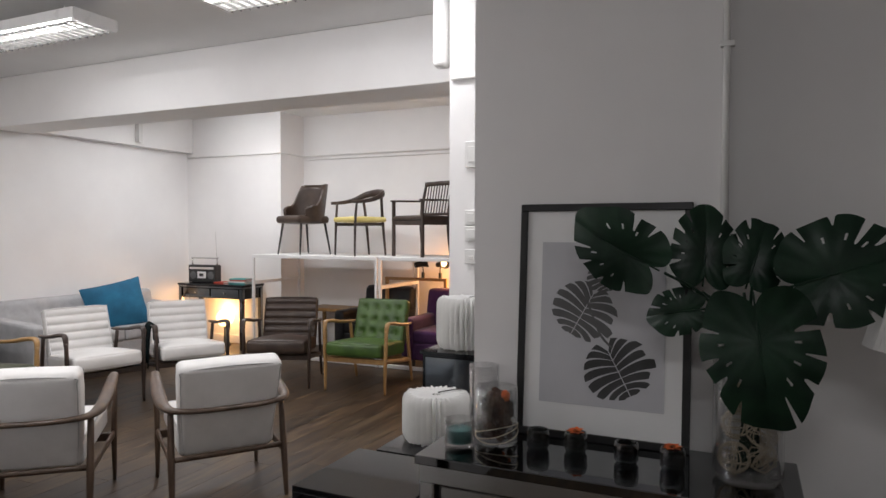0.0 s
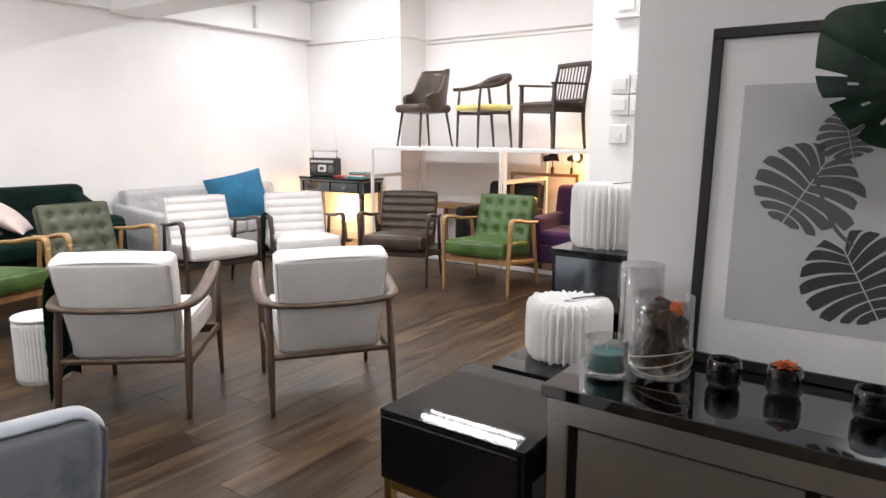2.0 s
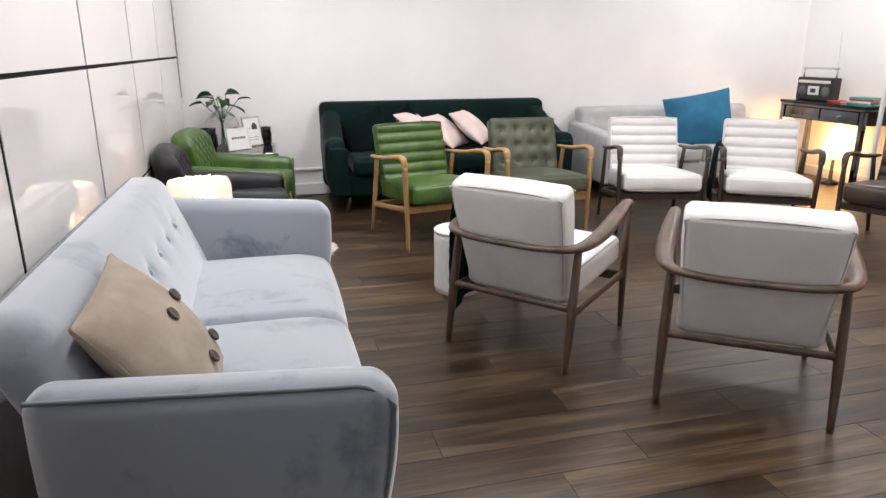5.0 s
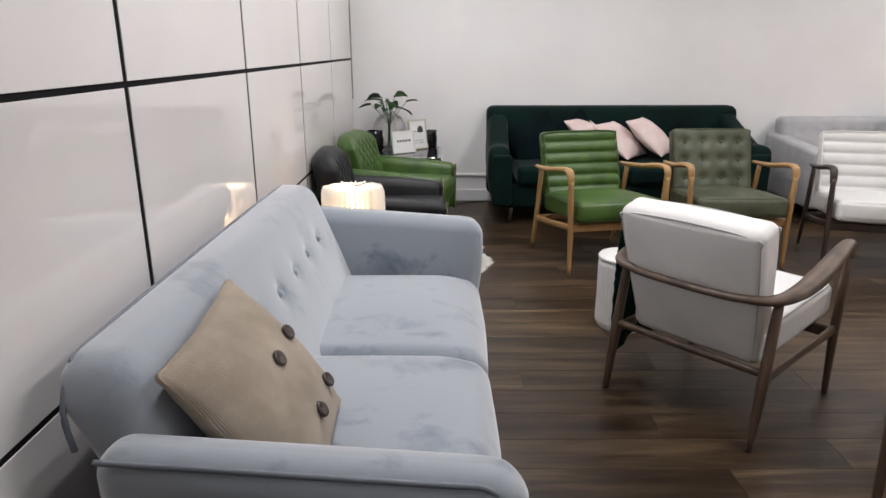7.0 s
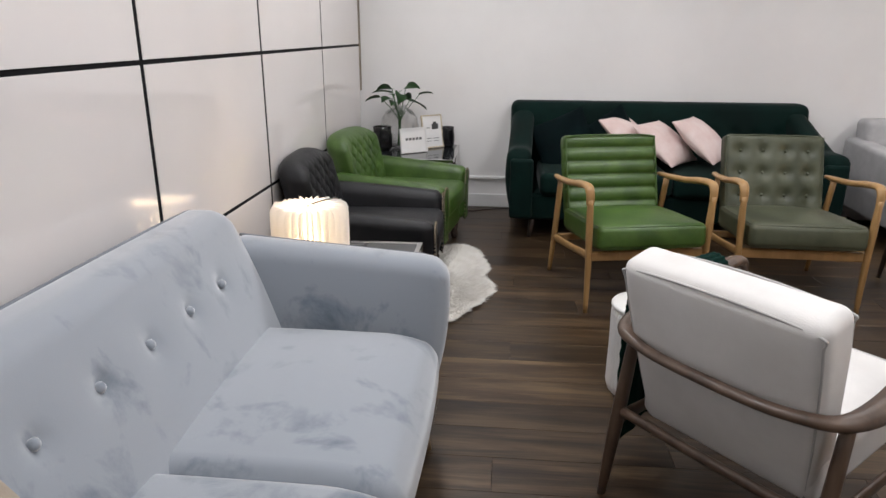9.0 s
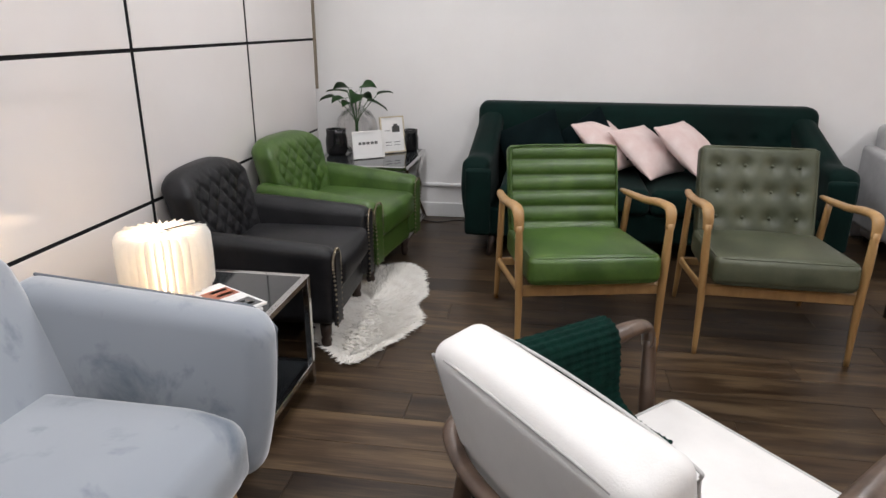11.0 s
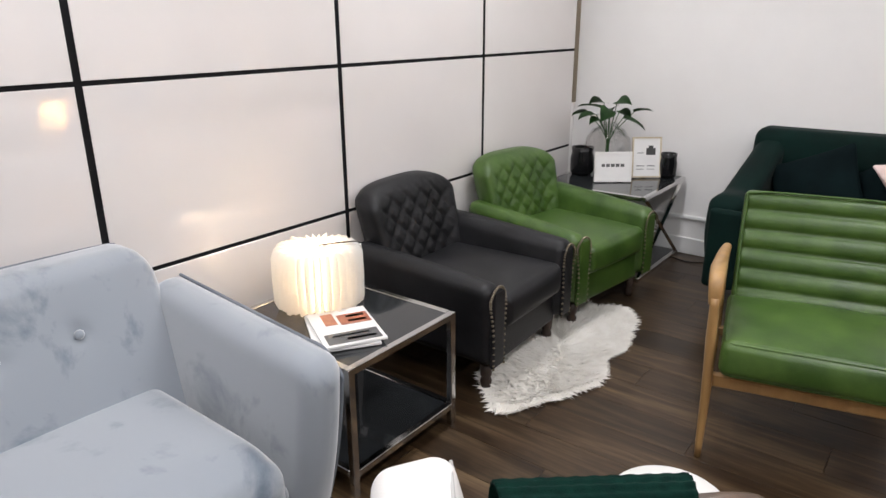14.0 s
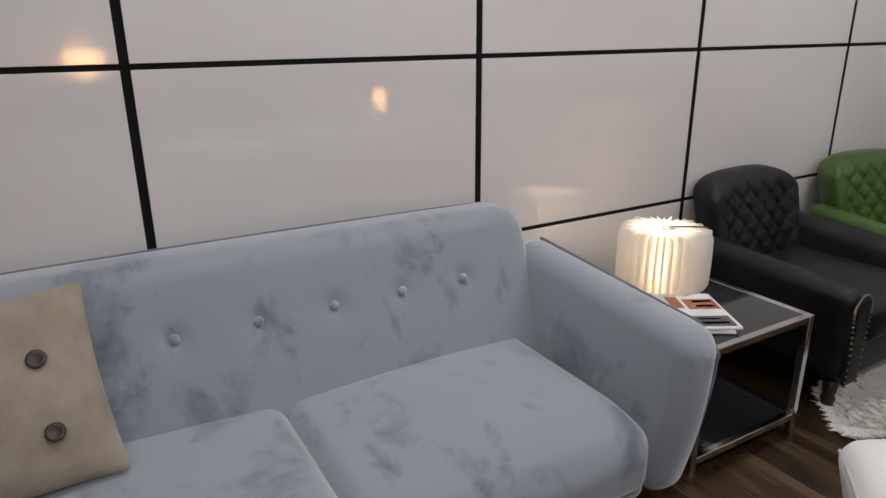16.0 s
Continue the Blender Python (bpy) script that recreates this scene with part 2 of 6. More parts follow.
TEAL_WAX = surf("teal_wax", (0.02, 0.12, 0.115), (0.03, 0.16, 0.15), rough=0.5)
POTPOURRI = surf("dried_brown_bark", (0.030, 0.012, 0.007), (0.085, 0.034, 0.017), scale=30, rough=0.85, bump=0.4)
RED = surf("red_book", (0.36, 0.035, 0.02), (0.46, 0.06, 0.035), rough=0.5)
TEAL = surf("teal_book", (0.05, 0.26, 0.25), (0.08, 0.34, 0.32), rough=0.5)
YELLOW = surf("pale_yellow_leather", (0.62, 0.50, 0.16), (0.72, 0.60, 0.24), rough=0.5, bump=0.1)
BRICK_RED = surf("magazine_brick", (0.30, 0.09, 0.05), (0.42, 0.15, 0.09), scale=60, rough=0.35)
INK = surf("dark_ink", (0.03, 0.03, 0.03), (0.06, 0.06, 0.06), rough=0.5)
INK_GREY = surf("grey_ink", (0.085, 0.085, 0.085), (0.12, 0.12, 0.12), rough=0.5)
PRINT_GREY = surf("grey_print_ground", (0.50, 0.50, 0.52), (0.55, 0.55, 0.57), scale=3, rough=0.12, bump=0, rough_var=0.03)
MOUNT = surf("white_mount", (0.78, 0.78, 0.77), (0.81, 0.81, 0.80), rough=0.14, bump=0, rough_var=0.04)
TUBE = glow("fluorescent_tube", (1.0, 0.97, 0.93), 10.0)
REFLECTOR = surf("white_reflector", (0.80, 0.80, 0.80), (0.84, 0.84, 0.84), rough=0.3, bump=0)
LOUVRE = surf("satin_aluminium_louvre", (0.30, 0.30, 0.30), (0.36, 0.36, 0.36), rough=0.3, metal=1.0, bump=0)
BULB_WARM = glow("warm_bulb", (1.0, 0.62, 0.28), 6.0)


# ---- mesh helpers ----
def mesh_from(name, bm, material, smooth=True):
    me = bpy.data.meshes.new(name)
    bmesh.ops.recalc_face_normals(bm, faces=bm.faces)
    bm.to_mesh(me)
    bm.free()
    me.materials.append(material)
    if smooth:
        me.shade_smooth()
    return me


def part(name, bm, material, parent=None, label="", smooth=True, m=None):
    ob = new(name, mesh_from(name, bm, material, smooth))
    if parent is not None:
        ob.parent = parent
    if m is not None:
        ob.matrix_basis = m
    if label:
        ob["label"] = label
    return ob


def thing(name, label, category, m=None, group="", kind=""):
    ob = tagged(new(name), label, category, group, kind)
    if m is not None:
        ob.matrix_basis = m
    return ob


def box(lo, hi, bevel=0.0, seg=1):
    bm = bmesh.new()
    bmesh.ops.create_cube(bm, size=1)
    lo, hi = Vector(lo), Vector(hi)
    for v in bm.verts:
        v.co = Vector([lo[i] + (v.co[i] + 0.5) * (hi[i] - lo[i]) for i in range(3)])
    if bevel:
        bmesh.ops.bevel(bm, geom=bm.edges, offset=bevel, segments=seg, profile=0.5, affect="EDGES")
    return bm


def join(*bms):
    """All into the first."""
    out = bms[0]
    for b in bms[1:]:
        me = bpy.data.meshes.new("t")
        b.to_mesh(me)
        b.free()
        out.from_mesh(me)
        bpy.data.meshes.remove(me)
    return out


def moved(bm, m):
    bmesh.ops.transform(bm, matrix=m, verts=bm.verts)
    return bm


def soft(w, d, h, r=0.04, n=(10, 10, 5), bulge=(0, 0, 0), shape=None):
    """A soft block, centred: rounded by r, swollen by bulge at the middle of its faces; shape(co) -> co bends it further."""
    bm = bmesh.new()
    half = Vector((w / 2, d / 2, h / 2))
    seen = {}

    def vert(p):
        k = (round(p[0], 5), round(p[1], 5), round(p[2], 5))
        if k not in seen:
            q = Vector([p[i] * half[i] for i in range(3)])
            inner = Vector([max(-(half[i] - r), min(half[i] - r, q[i])) for i in range(3)])
            off = q - inner
            if off.length > 1e-9:
                q = inner + off.normalized() * r if sum(abs(c) > 1e-9 for c in off) > 1 else q
            f = [math.cos(p[i] * math.pi / 2) for i in range(3)]
            q = q + Vector((bulge[0] * p[0] * f[1] * f[2], bulge[1] * p[1] * f[0] * f[2], bulge[2] * p[2] * f[0] * f[1]))
            seen[k] = bm.verts.new(shape(q) if shape else q)
        return seen[k]

    def steps(i):
        """Steps along an axis, closer towards the rounded ends."""
        e = min(0.9, r / half[i])
        k = max(2, n[i])
        mid = [-(1 - e) + 2 * (1 - e) * j / k for j in range(k + 1)]
        ends = [1 - e + e * math.tan(a * math.pi / 16) for a in range(1, 5)]
        return [-v for v in reversed(ends)] + mid + ends

    s = [steps(i) for i in range(3)]
    for ax in range(3):
        u, v = (ax + 1) % 3, (ax + 2) % 3
        for side in (-1, 1):
            for a0, a1 in zip(s[u], s[u][1:]):
                for b0, b1 in zip(s[v], s[v][1:]):
                    quad = []
                    for a, b in ((a0, b0), (a1, b0), (a1, b1), (a0, b1)):
                        p = [0, 0, 0]
                        p[ax], p[u], p[v] = side, a, b
                        quad.append(vert(p))
                    if len(set(quad)) > 2:
                        try:
                            bm.faces.new(list(dict.fromkeys(quad)))
                        except ValueError:
                            pass
    return bm


def smooth_path(points, steps=6, closed=False):
    """A curve through the points (Catmull-Rom)."""
    p = [Vector(q) for q in points]
    out = []
    n = len(p)
    for i in range(n if closed else n - 1):
        if closed:
            a, b, c, d = p[i - 1], p[i], p[(i + 1) % n], p[(i + 2) % n]
        else:
            a, b, c, d = p[max(i - 1, 0)], p[i], p[i + 1], p[min(i + 2, n - 1)]
        for k in range(steps):
            t = k / steps
            out.append(0.5 * ((2 * b) + (c - a) * t + (2 * a - 5 * b + 4 * c - d) * t * t + (3 * b - a - 3 * c + d) * t ** 3))
    if not closed:
        out.append(p[-1])
    return out


def tube(points, radius, sides=10, steps=6, flat=None, up=(0, 0, 1), closed=False, curve=True):
    """A bar along the points. radius: one, or one for each point; flat: (wide, high) factors, wide across up."""
    path = smooth_path(points, steps, closed) if curve else [Vector(p) for p in points]
    n = len(path)
    rad = radius if isinstance(radius, (list, tuple)) else [radius] * len(points)
    wide, high = flat or (1, 1)
    bm = bmesh.new()
    rings = []
    for i, c in enumerate(path):
        if closed:
            d = path[(i + 1) % n] - path[i - 1]
        else:
            d = path[min(i + 1, n - 1)] - path[max(i - 1, 0)]
        d.normalize()
        ref = Vector(up)
        if abs(d.dot(ref)) > 0.95:
            ref = Vector((0, 1, 0)) if abs(d.y) < 0.9 else Vector((1, 0, 0))
        side = d.cross(ref).normalized()
        top = side.cross(d).normalized()
        f = i / max(n - 1, 1) * (len(rad) - 1)
        j = min(int(f), len(rad) - 2) if len(rad) > 1 else 0
        r = rad[j] + (rad[min(j + 1, len(rad) - 1)] - rad[j]) * (f - j)
        rings.append([bm.verts.new(c + side * (r * wide * math.cos(2 * math.pi * k / sides)) + top * (r * high * math.sin(2 * math.pi * k / sides)))
                      for k in range(sides)])
    for a, b in zip(rings, rings[1:] + ([rings[0]] if closed else [])):
        for k in range(sides):
            bm.faces.new((a[k], a[(k + 1) % sides], b[(k + 1) % sides], b[k]))
    if not closed:
        bm.faces.new(rings[0])
        bm.faces.new(rings[-1])
    return bm


def lathe(profile, sides=24, wobble=None):
    """A turned body from (radius, z) pairs."""
    bm = bmesh.new()
    rings = []
    for r, z in profile:
        if r < 1e-6:
            rings.append([bm.verts.new((0, 0, z))])
        else:
            rings.append([bm.verts.new((r * math.cos(2 * math.pi * k / sides), r * math.sin(2 * math.pi * k / sides), z)) for k in range(sides)])
    for a, b in zip(rings, rings[1:]):
        for k in range(sides):
            q = [a[k % len(a)], a[(k + 1) % len(a)], b[(k + 1) % len(b)], b[k % len(b)]]
            q = list(dict.fromkeys(q))
            if len(q) > 2:
                bm.faces.new(q)
    return bm


def at(x, y, z=0.0, turn=0.0):
    return pose(x, y, z, 0, 0, turn)


# ---- the large structure ----
X_WEST, Y_PANEL, Y_NORTH = -7.33, 0.65, 7.28
X_PIER, Y_RECESS = -5.70, 7.78
floor = tagged(new("floor", mesh_from("floor", box((-7.5, -3.1, -0.12), (2.7, 8.6, -0.006)), UNDER, False)), "dark oak-look plank floor", "floor", kind="structure")


def structure(name, bm, material, label, category, smooth=False):
    return tagged(part(name, bm, material, smooth=smooth), label, category, kind="structure")


structure("wall_west", box((X_WEST - 0.15, -0.2, 0), (X_WEST, 8.6, CEILING)), WALL, "plain white painted wall", "wall")
structure("wall_north", box((X_PIER, Y_RECESS, 0), (2.7, Y_RECESS + 0.15, CEILING)), WALL, "white painted wall behind the display shelf", "wall")
structure("wall_north_pier", box((X_WEST, Y_NORTH, 0), (X_PIER, Y_RECESS + 0.15, CEILING)), WALL, "white painted wall pier", "wall")
structure("wall_switches", box((-1.705, 3.76, 0), (2.7, 3.91, CEILING)), WALL, "white painted wall with light switches", "wall")
structure("wall_shelf_side", box((-1.705, 3.91, 0), (-1.555, Y_RECESS, CEILING)), WALL, "white painted side wall", "wall")
structure("wall_column", box((-1.013, 2.43, 0), (-0.19, 3.76, CEILING)), WALL, "white painted column", "wall")
structure("wall_recess", box((-0.19, 2.62, 0), (2.7, 2.77, CEILING)), WALL, "white painted wall beside the column", "wall")
structure("wall_east", box((2.55, -3.1, 0), (2.7, 2.62, CEILING)), WALL, "plain white wall", "wall")
structure("wall_south", box((-1.75, -3.1, 0), (2.55, -2.95, CEILING)), WALL, "plain white wall", "wall")
structure("wall_entrance_side", box((-1.75, -2.95, 0), (-1.6, 0.5, CEILING)), WALL, "plain white wall", "wall")
structure("ceiling", box((-7.5, -3.1, CEILING), (2.7, 8.6, CEILING + 0.12)), CEIL, "white painted concrete ceiling", "ceiling")
structure("ceiling_beam", box((X_WEST, 4.55, 2.6), (-1.705, 5.0, CEILING - 0.002), 0.006), WALL, "white painted ceiling beam", "beam")
structure("ceiling_beam_west", box((X_WEST, 0.66, 2.62), (-7.22, Y_NORTH, CEILING - 0.004), 0.006), WALL, "white painted beam along the wall", "beam")

# panel wall: black backing, glossy white panes proud of it
panel_wall = structure("wall_panels", box((-7.19, 0.48, 0), (-1.6, 0.647, CEILING)), JOINT, "white back-painted glass panel wall with black joints", "wall")
PITCH_X, X0, GAP, GAP_Z = 1.08, -7.199, 0.0125, 0.008
levels = [0.0, 0.042, 0.661, 1.294, 1.927, 2.56, CEILING]
for i in range(6):
    for j in range(6):
        if j == 0:
            continue
        lo_x = X0 + i * PITCH_X + GAP
        hi_x = min(X0 + (i + 1) * PITCH_X - GAP, -1.6)
        if i == 0:
            lo_x = -7.19
        if hi_x - lo_x < 0.1:
            continue
        part("panel", box((lo_x, 0.634, levels[j] + GAP_Z), (hi_x, Y_PANEL, levels[j + 1] - GAP_Z), 0.001), PANEL, panel_wall, smooth=False)
structure("wall_end_filler", box((X_WEST + 0.002, 0.50, 0.0), (-7.192, 0.60, CEILING - 0.003)), WALL, "narrow white wall beside the panel wall", "wall")
structure("wall_edge_strip", box((-7.245, 0.603, 0.95), (-7.194, 0.653, 2.61)), TAUPE, "narrow brown board beside the panel wall", "trim")

# skirting and wall conduit
structure("baseboard_west", join(box((X_WEST, 0.62, 0), (X_WEST + 0.018, Y_NORTH, 0.11), 0.004), box((X_WEST, 0.62, 0.235), (X_WEST + 0.022, 2.2, 0.262), 0.006)), TRIM, "white skirting board with cable duct above", "baseboard")
structure("baseboard_north", box((X_WEST + 0.02, Y_NORTH - 0.018, 0), (X_PIER, Y_NORTH, 0.11), 0.004), TRIM, "white skirting board", "baseboard")


# ---- lounge chairs ----
def channel_back(w, h, th, rows):
    """Horizontal rolls: local x across, y depth (front +), z up from 0."""
    def bend(q):
        z = (q.z + h / 2) / h
        roll = abs(math.sin(math.pi * z * rows))
        if q.y > 0:
            q = Vector((q.x, q.y - 0.022 * (1 - roll ** 0.5), q.z))
        return q
    return moved(soft(w, th, h, 0.028, (8, 4, rows * 8), (0, 0.004, 0), bend), pose(0, 0, h / 2))


def tufted_back(w, h, th, cols, rows, depth=0.02):
    pts = [((c + 0.5) / cols * w * 0.9 - w * 0.45, (r + 0.6) / rows * h * 0.82 + h * 0.08) for c in range(cols) for r in range(rows)]

    def bend(q):
        if q.y > 0:
            z = q.z + h / 2
            d = 0
            for px, pz in pts:
                k = ((q.x - px) ** 2 + (z - pz) ** 2) / 0.0011
                d = max(d, math.exp(-k))
                crease = math.exp(-((q.x - px) / 0.007) ** 2) * 0.25 if abs(z - pz) < h / rows * 0.5 else 0
                d = max(d, crease)
            return Vector((q.x, q.y - depth * d, q.z))
        return q
    return moved(soft(w, th, h, 0.032, (34, 4, 28), (0, 0.012, 0), bend), pose(0, 0, h / 2)), pts


def seat_cushion(w, d, h, crown=0.02, ribs=0):
    def bend(q):
        if q.z > 0 and ribs:
            f = math.cos(q.x / w * math.pi) * math.cos(q.y / d * math.pi)
            q = Vector((q.x, q.y, q.z - 0.005 * f * (0.5 + 0.5 * math.cos(q.y * ribs))))
        return q
    return soft(w, d, h, 0.03, (12, 14, 3), (0, 0.01, crown), bend)


def welt(w, d, z, r=0.005, inset=0.012, corner=0.03):
    """Piping round a cushion's edge."""
    a, b = w / 2 - inset, d / 2 - inset
    pts = []
    for sx, sy, start in ((1, 1, 0), (-1, 1, 90), (-1, -1, 180), (1, -1, 270)):
        for k in range(4):
            t = radians(start + 30 * k)
            pts.append((sx * (a - corner) + corner * math.cos(t), sy * (b - corner) + corner * math.sin(t), z))
    return tube(pts, r, 6, 1, closed=True, curve=False)


def lounge_chair(label, wood, hide, back, m, pipe=None, group="lounge chairs in the circle"):
    """Open-armed lounge chair facing +y, its front legs at y = 0.33."""
    pipe = pipe or hide
    ch = thing("lounge_chair", label, "chair", m, group)
    hw, fy, ry = 0.315, 0.325, -0.345
    for s in (-1, 1):
        x = s * hw
        part("leg", tube([(x, fy, 0), (x, fy - 0.005, 0.25), (x + s * 0.006, fy - 0.01, 0.45), (x + s * 0.01, fy - 0.012, 0.60)], [0.013, 0.019, 0.021, 0.017], 10, 4, (0.85, 1.15), (0, 1, 0)), wood, ch)
        part("leg", tube([(x, ry, 0), (x, ry + 0.075, 0.28), (x + s * 0.004, ry + 0.14, 0.59)], [0.013, 0.02, 0.017], 10, 4, (0.85, 1.2), (0, 1, 0)), wood, ch)
        part("armrest", tube([(x + s * 0.01, fy - 0.012, 0.575), (x + s * 0.012, fy - 0.018, 0.635), (x + s * 0.013, fy - 0.06, 0.660), (x + s * 0.014, fy - 0.2, 0.645),
                              (x + s * 0.013, 0.0, 0.622), (x + s * 0.008, -0.2, 0.602), (x, -0.30, 0.598)],
                             [0.016, 0.019, 0.021, 0.023, 0.021, 0.018, 0.013], 10, 4, (1.25, 0.8)), wood, ch)
        part("side_rail", tube([(x, fy, 0.31), (x, 0, 0.265), (x, ry + 0.085, 0.235)], [0.02, 0.017, 0.02], 8, 4, (0.55, 1.2)), wood, ch)
    part("front_rail", box((-hw, fy - 0.035, 0.275), (hw, fy - 0.01, 0.325), 0.006), wood, ch, smooth=False)
    part("rear_rail", box((-hw, ry + 0.07, 0.215), (hw, ry + 0.095, 0.255), 0.006), wood, ch, smooth=False)
    seat_m = pose(0, 0.075, 0.388, 4.5, 0, 0)
    part("seat", moved(seat_cushion(0.575, 0.60, 0.125, 0.04), seat_m), hide, ch)
    part("seat_piping", join(moved(welt(0.575, 0.60, 0.055), seat_m), moved(welt(0.575, 0.60, -0.055), seat_m)), pipe, ch)
    lean = pose(0, -0.215, 0.375, 19, 0, 0)
    if back == "channel":
        part("backrest", moved(channel_back(0.555, 0.47, 0.10, 6), lean), hide, ch)
    else:
        bm, pts = tufted_back(0.555, 0.47, 0.11, 4, 3, 0.022)
        rest = part("backrest", moved(bm, lean), hide, ch)
        for px, pz in pts:
            part("button", moved(moved(lathe([(0, 0.006), (0.007, 0.004), (0.010, -0.002)], 8), pose(px, 0.045, pz, -90, 0, 0)), lean), hide, rest)
    edge = [(-0.265, 0.047, 0.02), (-0.268, 0.047, 0.40), (-0.24, 0.047, 0.455), (0, 0.047, 0.462), (0.24, 0.047, 0.455), (0.268, 0.047, 0.40), (0.265, 0.047, 0.02)]
    part("back_piping", moved(tube(edge, 0.005, 6, 6), lean), pipe, ch)
    return ch


def front_to(lx, ly, rx, ry):
    """The pose of a lounge chair whose front legs, as seen from in front, stand at those places."""
    mid = Vector(((lx + rx) / 2, (ly + ry) / 2))
    along = Vector((rx - lx, ry - ly)).normalized()
    face = Vector((along.y, -along.x))
    org = mid - face * 0.325
    return at(org.x, org.y, 0, math.degrees(math.atan2(-face.x, face.y)))


lounge_chair("green leather lounge chair with ribbed back and oak arms", WOOD_OAK, LEATHER_GREEN, "channel", front_to(-5.14, 2.235, -5.285, 2.875))
lounge_chair("olive green tufted leather lounge chair with oak arms", WOOD_OAK, LEATHER_OLIVE, "tufted", front_to(-5.30, 3.03, -5.28, 3.67))
lounge_chair("white leather lounge chair with ribbed back and dark wooden arms", WOOD_DEEP, LEATHER_WHITE, "channel", front_to(-5.22, 3.87, -5.04, 4.51))
lounge_chair("white ribbed lounge chair with a dark cloth over one arm", WOOD_DEEP, LEATHER_WHITE, "channel", front_to(-4.99, 4.585, -4.65, 5.145))
lounge_chair("dark brown leather lounge chair with ribbed back", WOOD_DEEP, LEATHER_BROWN, "channel", front_to(-4.57, 5.24, -3.96, 5.515))
lounge_chair("bright green tufted leather lounge chair with oak frame", WOOD_OAK, LEATHER_GREEN, "tufted", front_to(-3.80, 5.53, -3.175, 5.585))


def wrap_chair(label, m):
    """Lounge chair with a bent wooden rail that runs round its back, facing +y."""
    ch = thing("lounge_chair", label, "chair", m, "pale lounge chairs seen from behind")
    hw, fy, ry = 0.305, 0.335, -0.335
    for s in (-1, 1):
        x = s * hw
        part("leg", tube([(x, fy, 0), (x, fy - 0.01, 0.25), (x + s * 0.005, fy - 0.02, 0.45), (x + s * 0.01, fy - 0.03, 0.62)], [0.014, 0.021, 0.022, 0.017], 10, 4, (0.8, 1.2), (0, 1, 0)), WOOD_DARK, ch)
        part("leg", tube([(x + s * 0.006, ry, 0), (x + s * 0.004, ry + 0.04, 0.25), (x, ry + 0.085, 0.54)], [0.014, 0.023, 0.019], 10, 4, (0.85, 1.15), (0, 1, 0)), WOOD_DARK, ch)
        part("side_rail", tube([(x, fy - 0.01, 0.29), (x, 0, 0.275), (x, ry + 0.04, 0.262)], [0.022, 0.018, 0.022], 8, 4, (0.5, 1.2)), WOOD_DARK, ch)
    half = [(0.012, 0.335 - 0.032, 0.60), (0.014, 0.298, 0.648), (0.016, 0.25, 0.662), (0.026, 0.12, 0.636), (0.034, -0.05, 0.595), (0.030, -0.20, 0.572), (0.0, -0.30, 0.564), (-0.08, -0.345, 0.560)]
    right = [(hw + dx, y, z) for dx, y, z in half] + [(0.11, -0.365, 0.558)]
    loop = right + [(-x, y, z) for x, y, z in reversed(right)]
    rr = [0.016, 0.019, 0.023, 0.031, 0.035, 0.030, 0.022, 0.018, 0.0175]
    part("arm_rail", tube(loop, rr + rr[::-1], 12, 4, (1.1, 0.82)), WOOD_DARK, ch, "bent wooden arm and back rail")
    part("front_rail", box((-hw, fy - 0.04, 0.25), (hw, fy - 0.015, 0.30), 0.006), WOOD_DARK, ch, smooth=False)
    part("rear_rail", tube([(-hw, ry + 0.045, 0.288), (0, ry + 0.04, 0.288), (hw, ry + 0.045, 0.288)], 0.018, 8, 4, (0.8, 0.9)), WOOD_DARK, ch)
    seat_m = pose(0, 0.06, 0.375, 4.5, 0, 0)
    part("seat", moved(seat_cushion(0.53, 0.62, 0.13, 0.02), seat_m), LEATHER_WHITE, ch)
    part("seat_piping", join(moved(welt(0.53, 0.62, 0.06), seat_m), moved(welt(0.53, 0.62, -0.06), seat_m)), PIPING_PALE, ch)
    lean = pose(0, -0.185, 0.285, 14.5, 0, 0)

    def taper(q):
        z = (q.z + 0.29) / 0.58
        return Vector((q.x * (0.90 + 0.10 * min(1, z * 1.3)), q.y * (0.85 + 0.25 * z), q.z))
    part("backrest", moved(moved(soft(0.56, 0.125, 0.55, 0.035, (12, 4, 12), (0, 0.016, 0.006), taper), pose(0, 0, 0.275)), lean), LEATHER_WHITE, ch)
    for y in (-0.056, 0.057):
        edge = [(-0.235, y * 0.86, 0.02), (-0.256, y * 0.93, 0.25), (-0.268, y * 1.06, 0.48), (-0.25, y * 1.08, 0.526), (0, y * 1.14, 0.541), (0.25, y * 1.08, 0.526), (0.268, y * 1.06, 0.48), (0.256, y * 0.93, 0.25), (0.235, y * 0.86, 0.02)]
        part("back_piping", moved(tube(edge, 0.0035, 6, 6), lean), PIPING_PALE, ch)
    return ch


wrap_chair("pale leather lounge chair with bent wooden arms and green throw", at(-3.666, 2.597, 0, 40.0))
wrap_chair("pale leather lounge chair with bent dark wood arms", at(-2.989, 3.241, 0, 54.5))


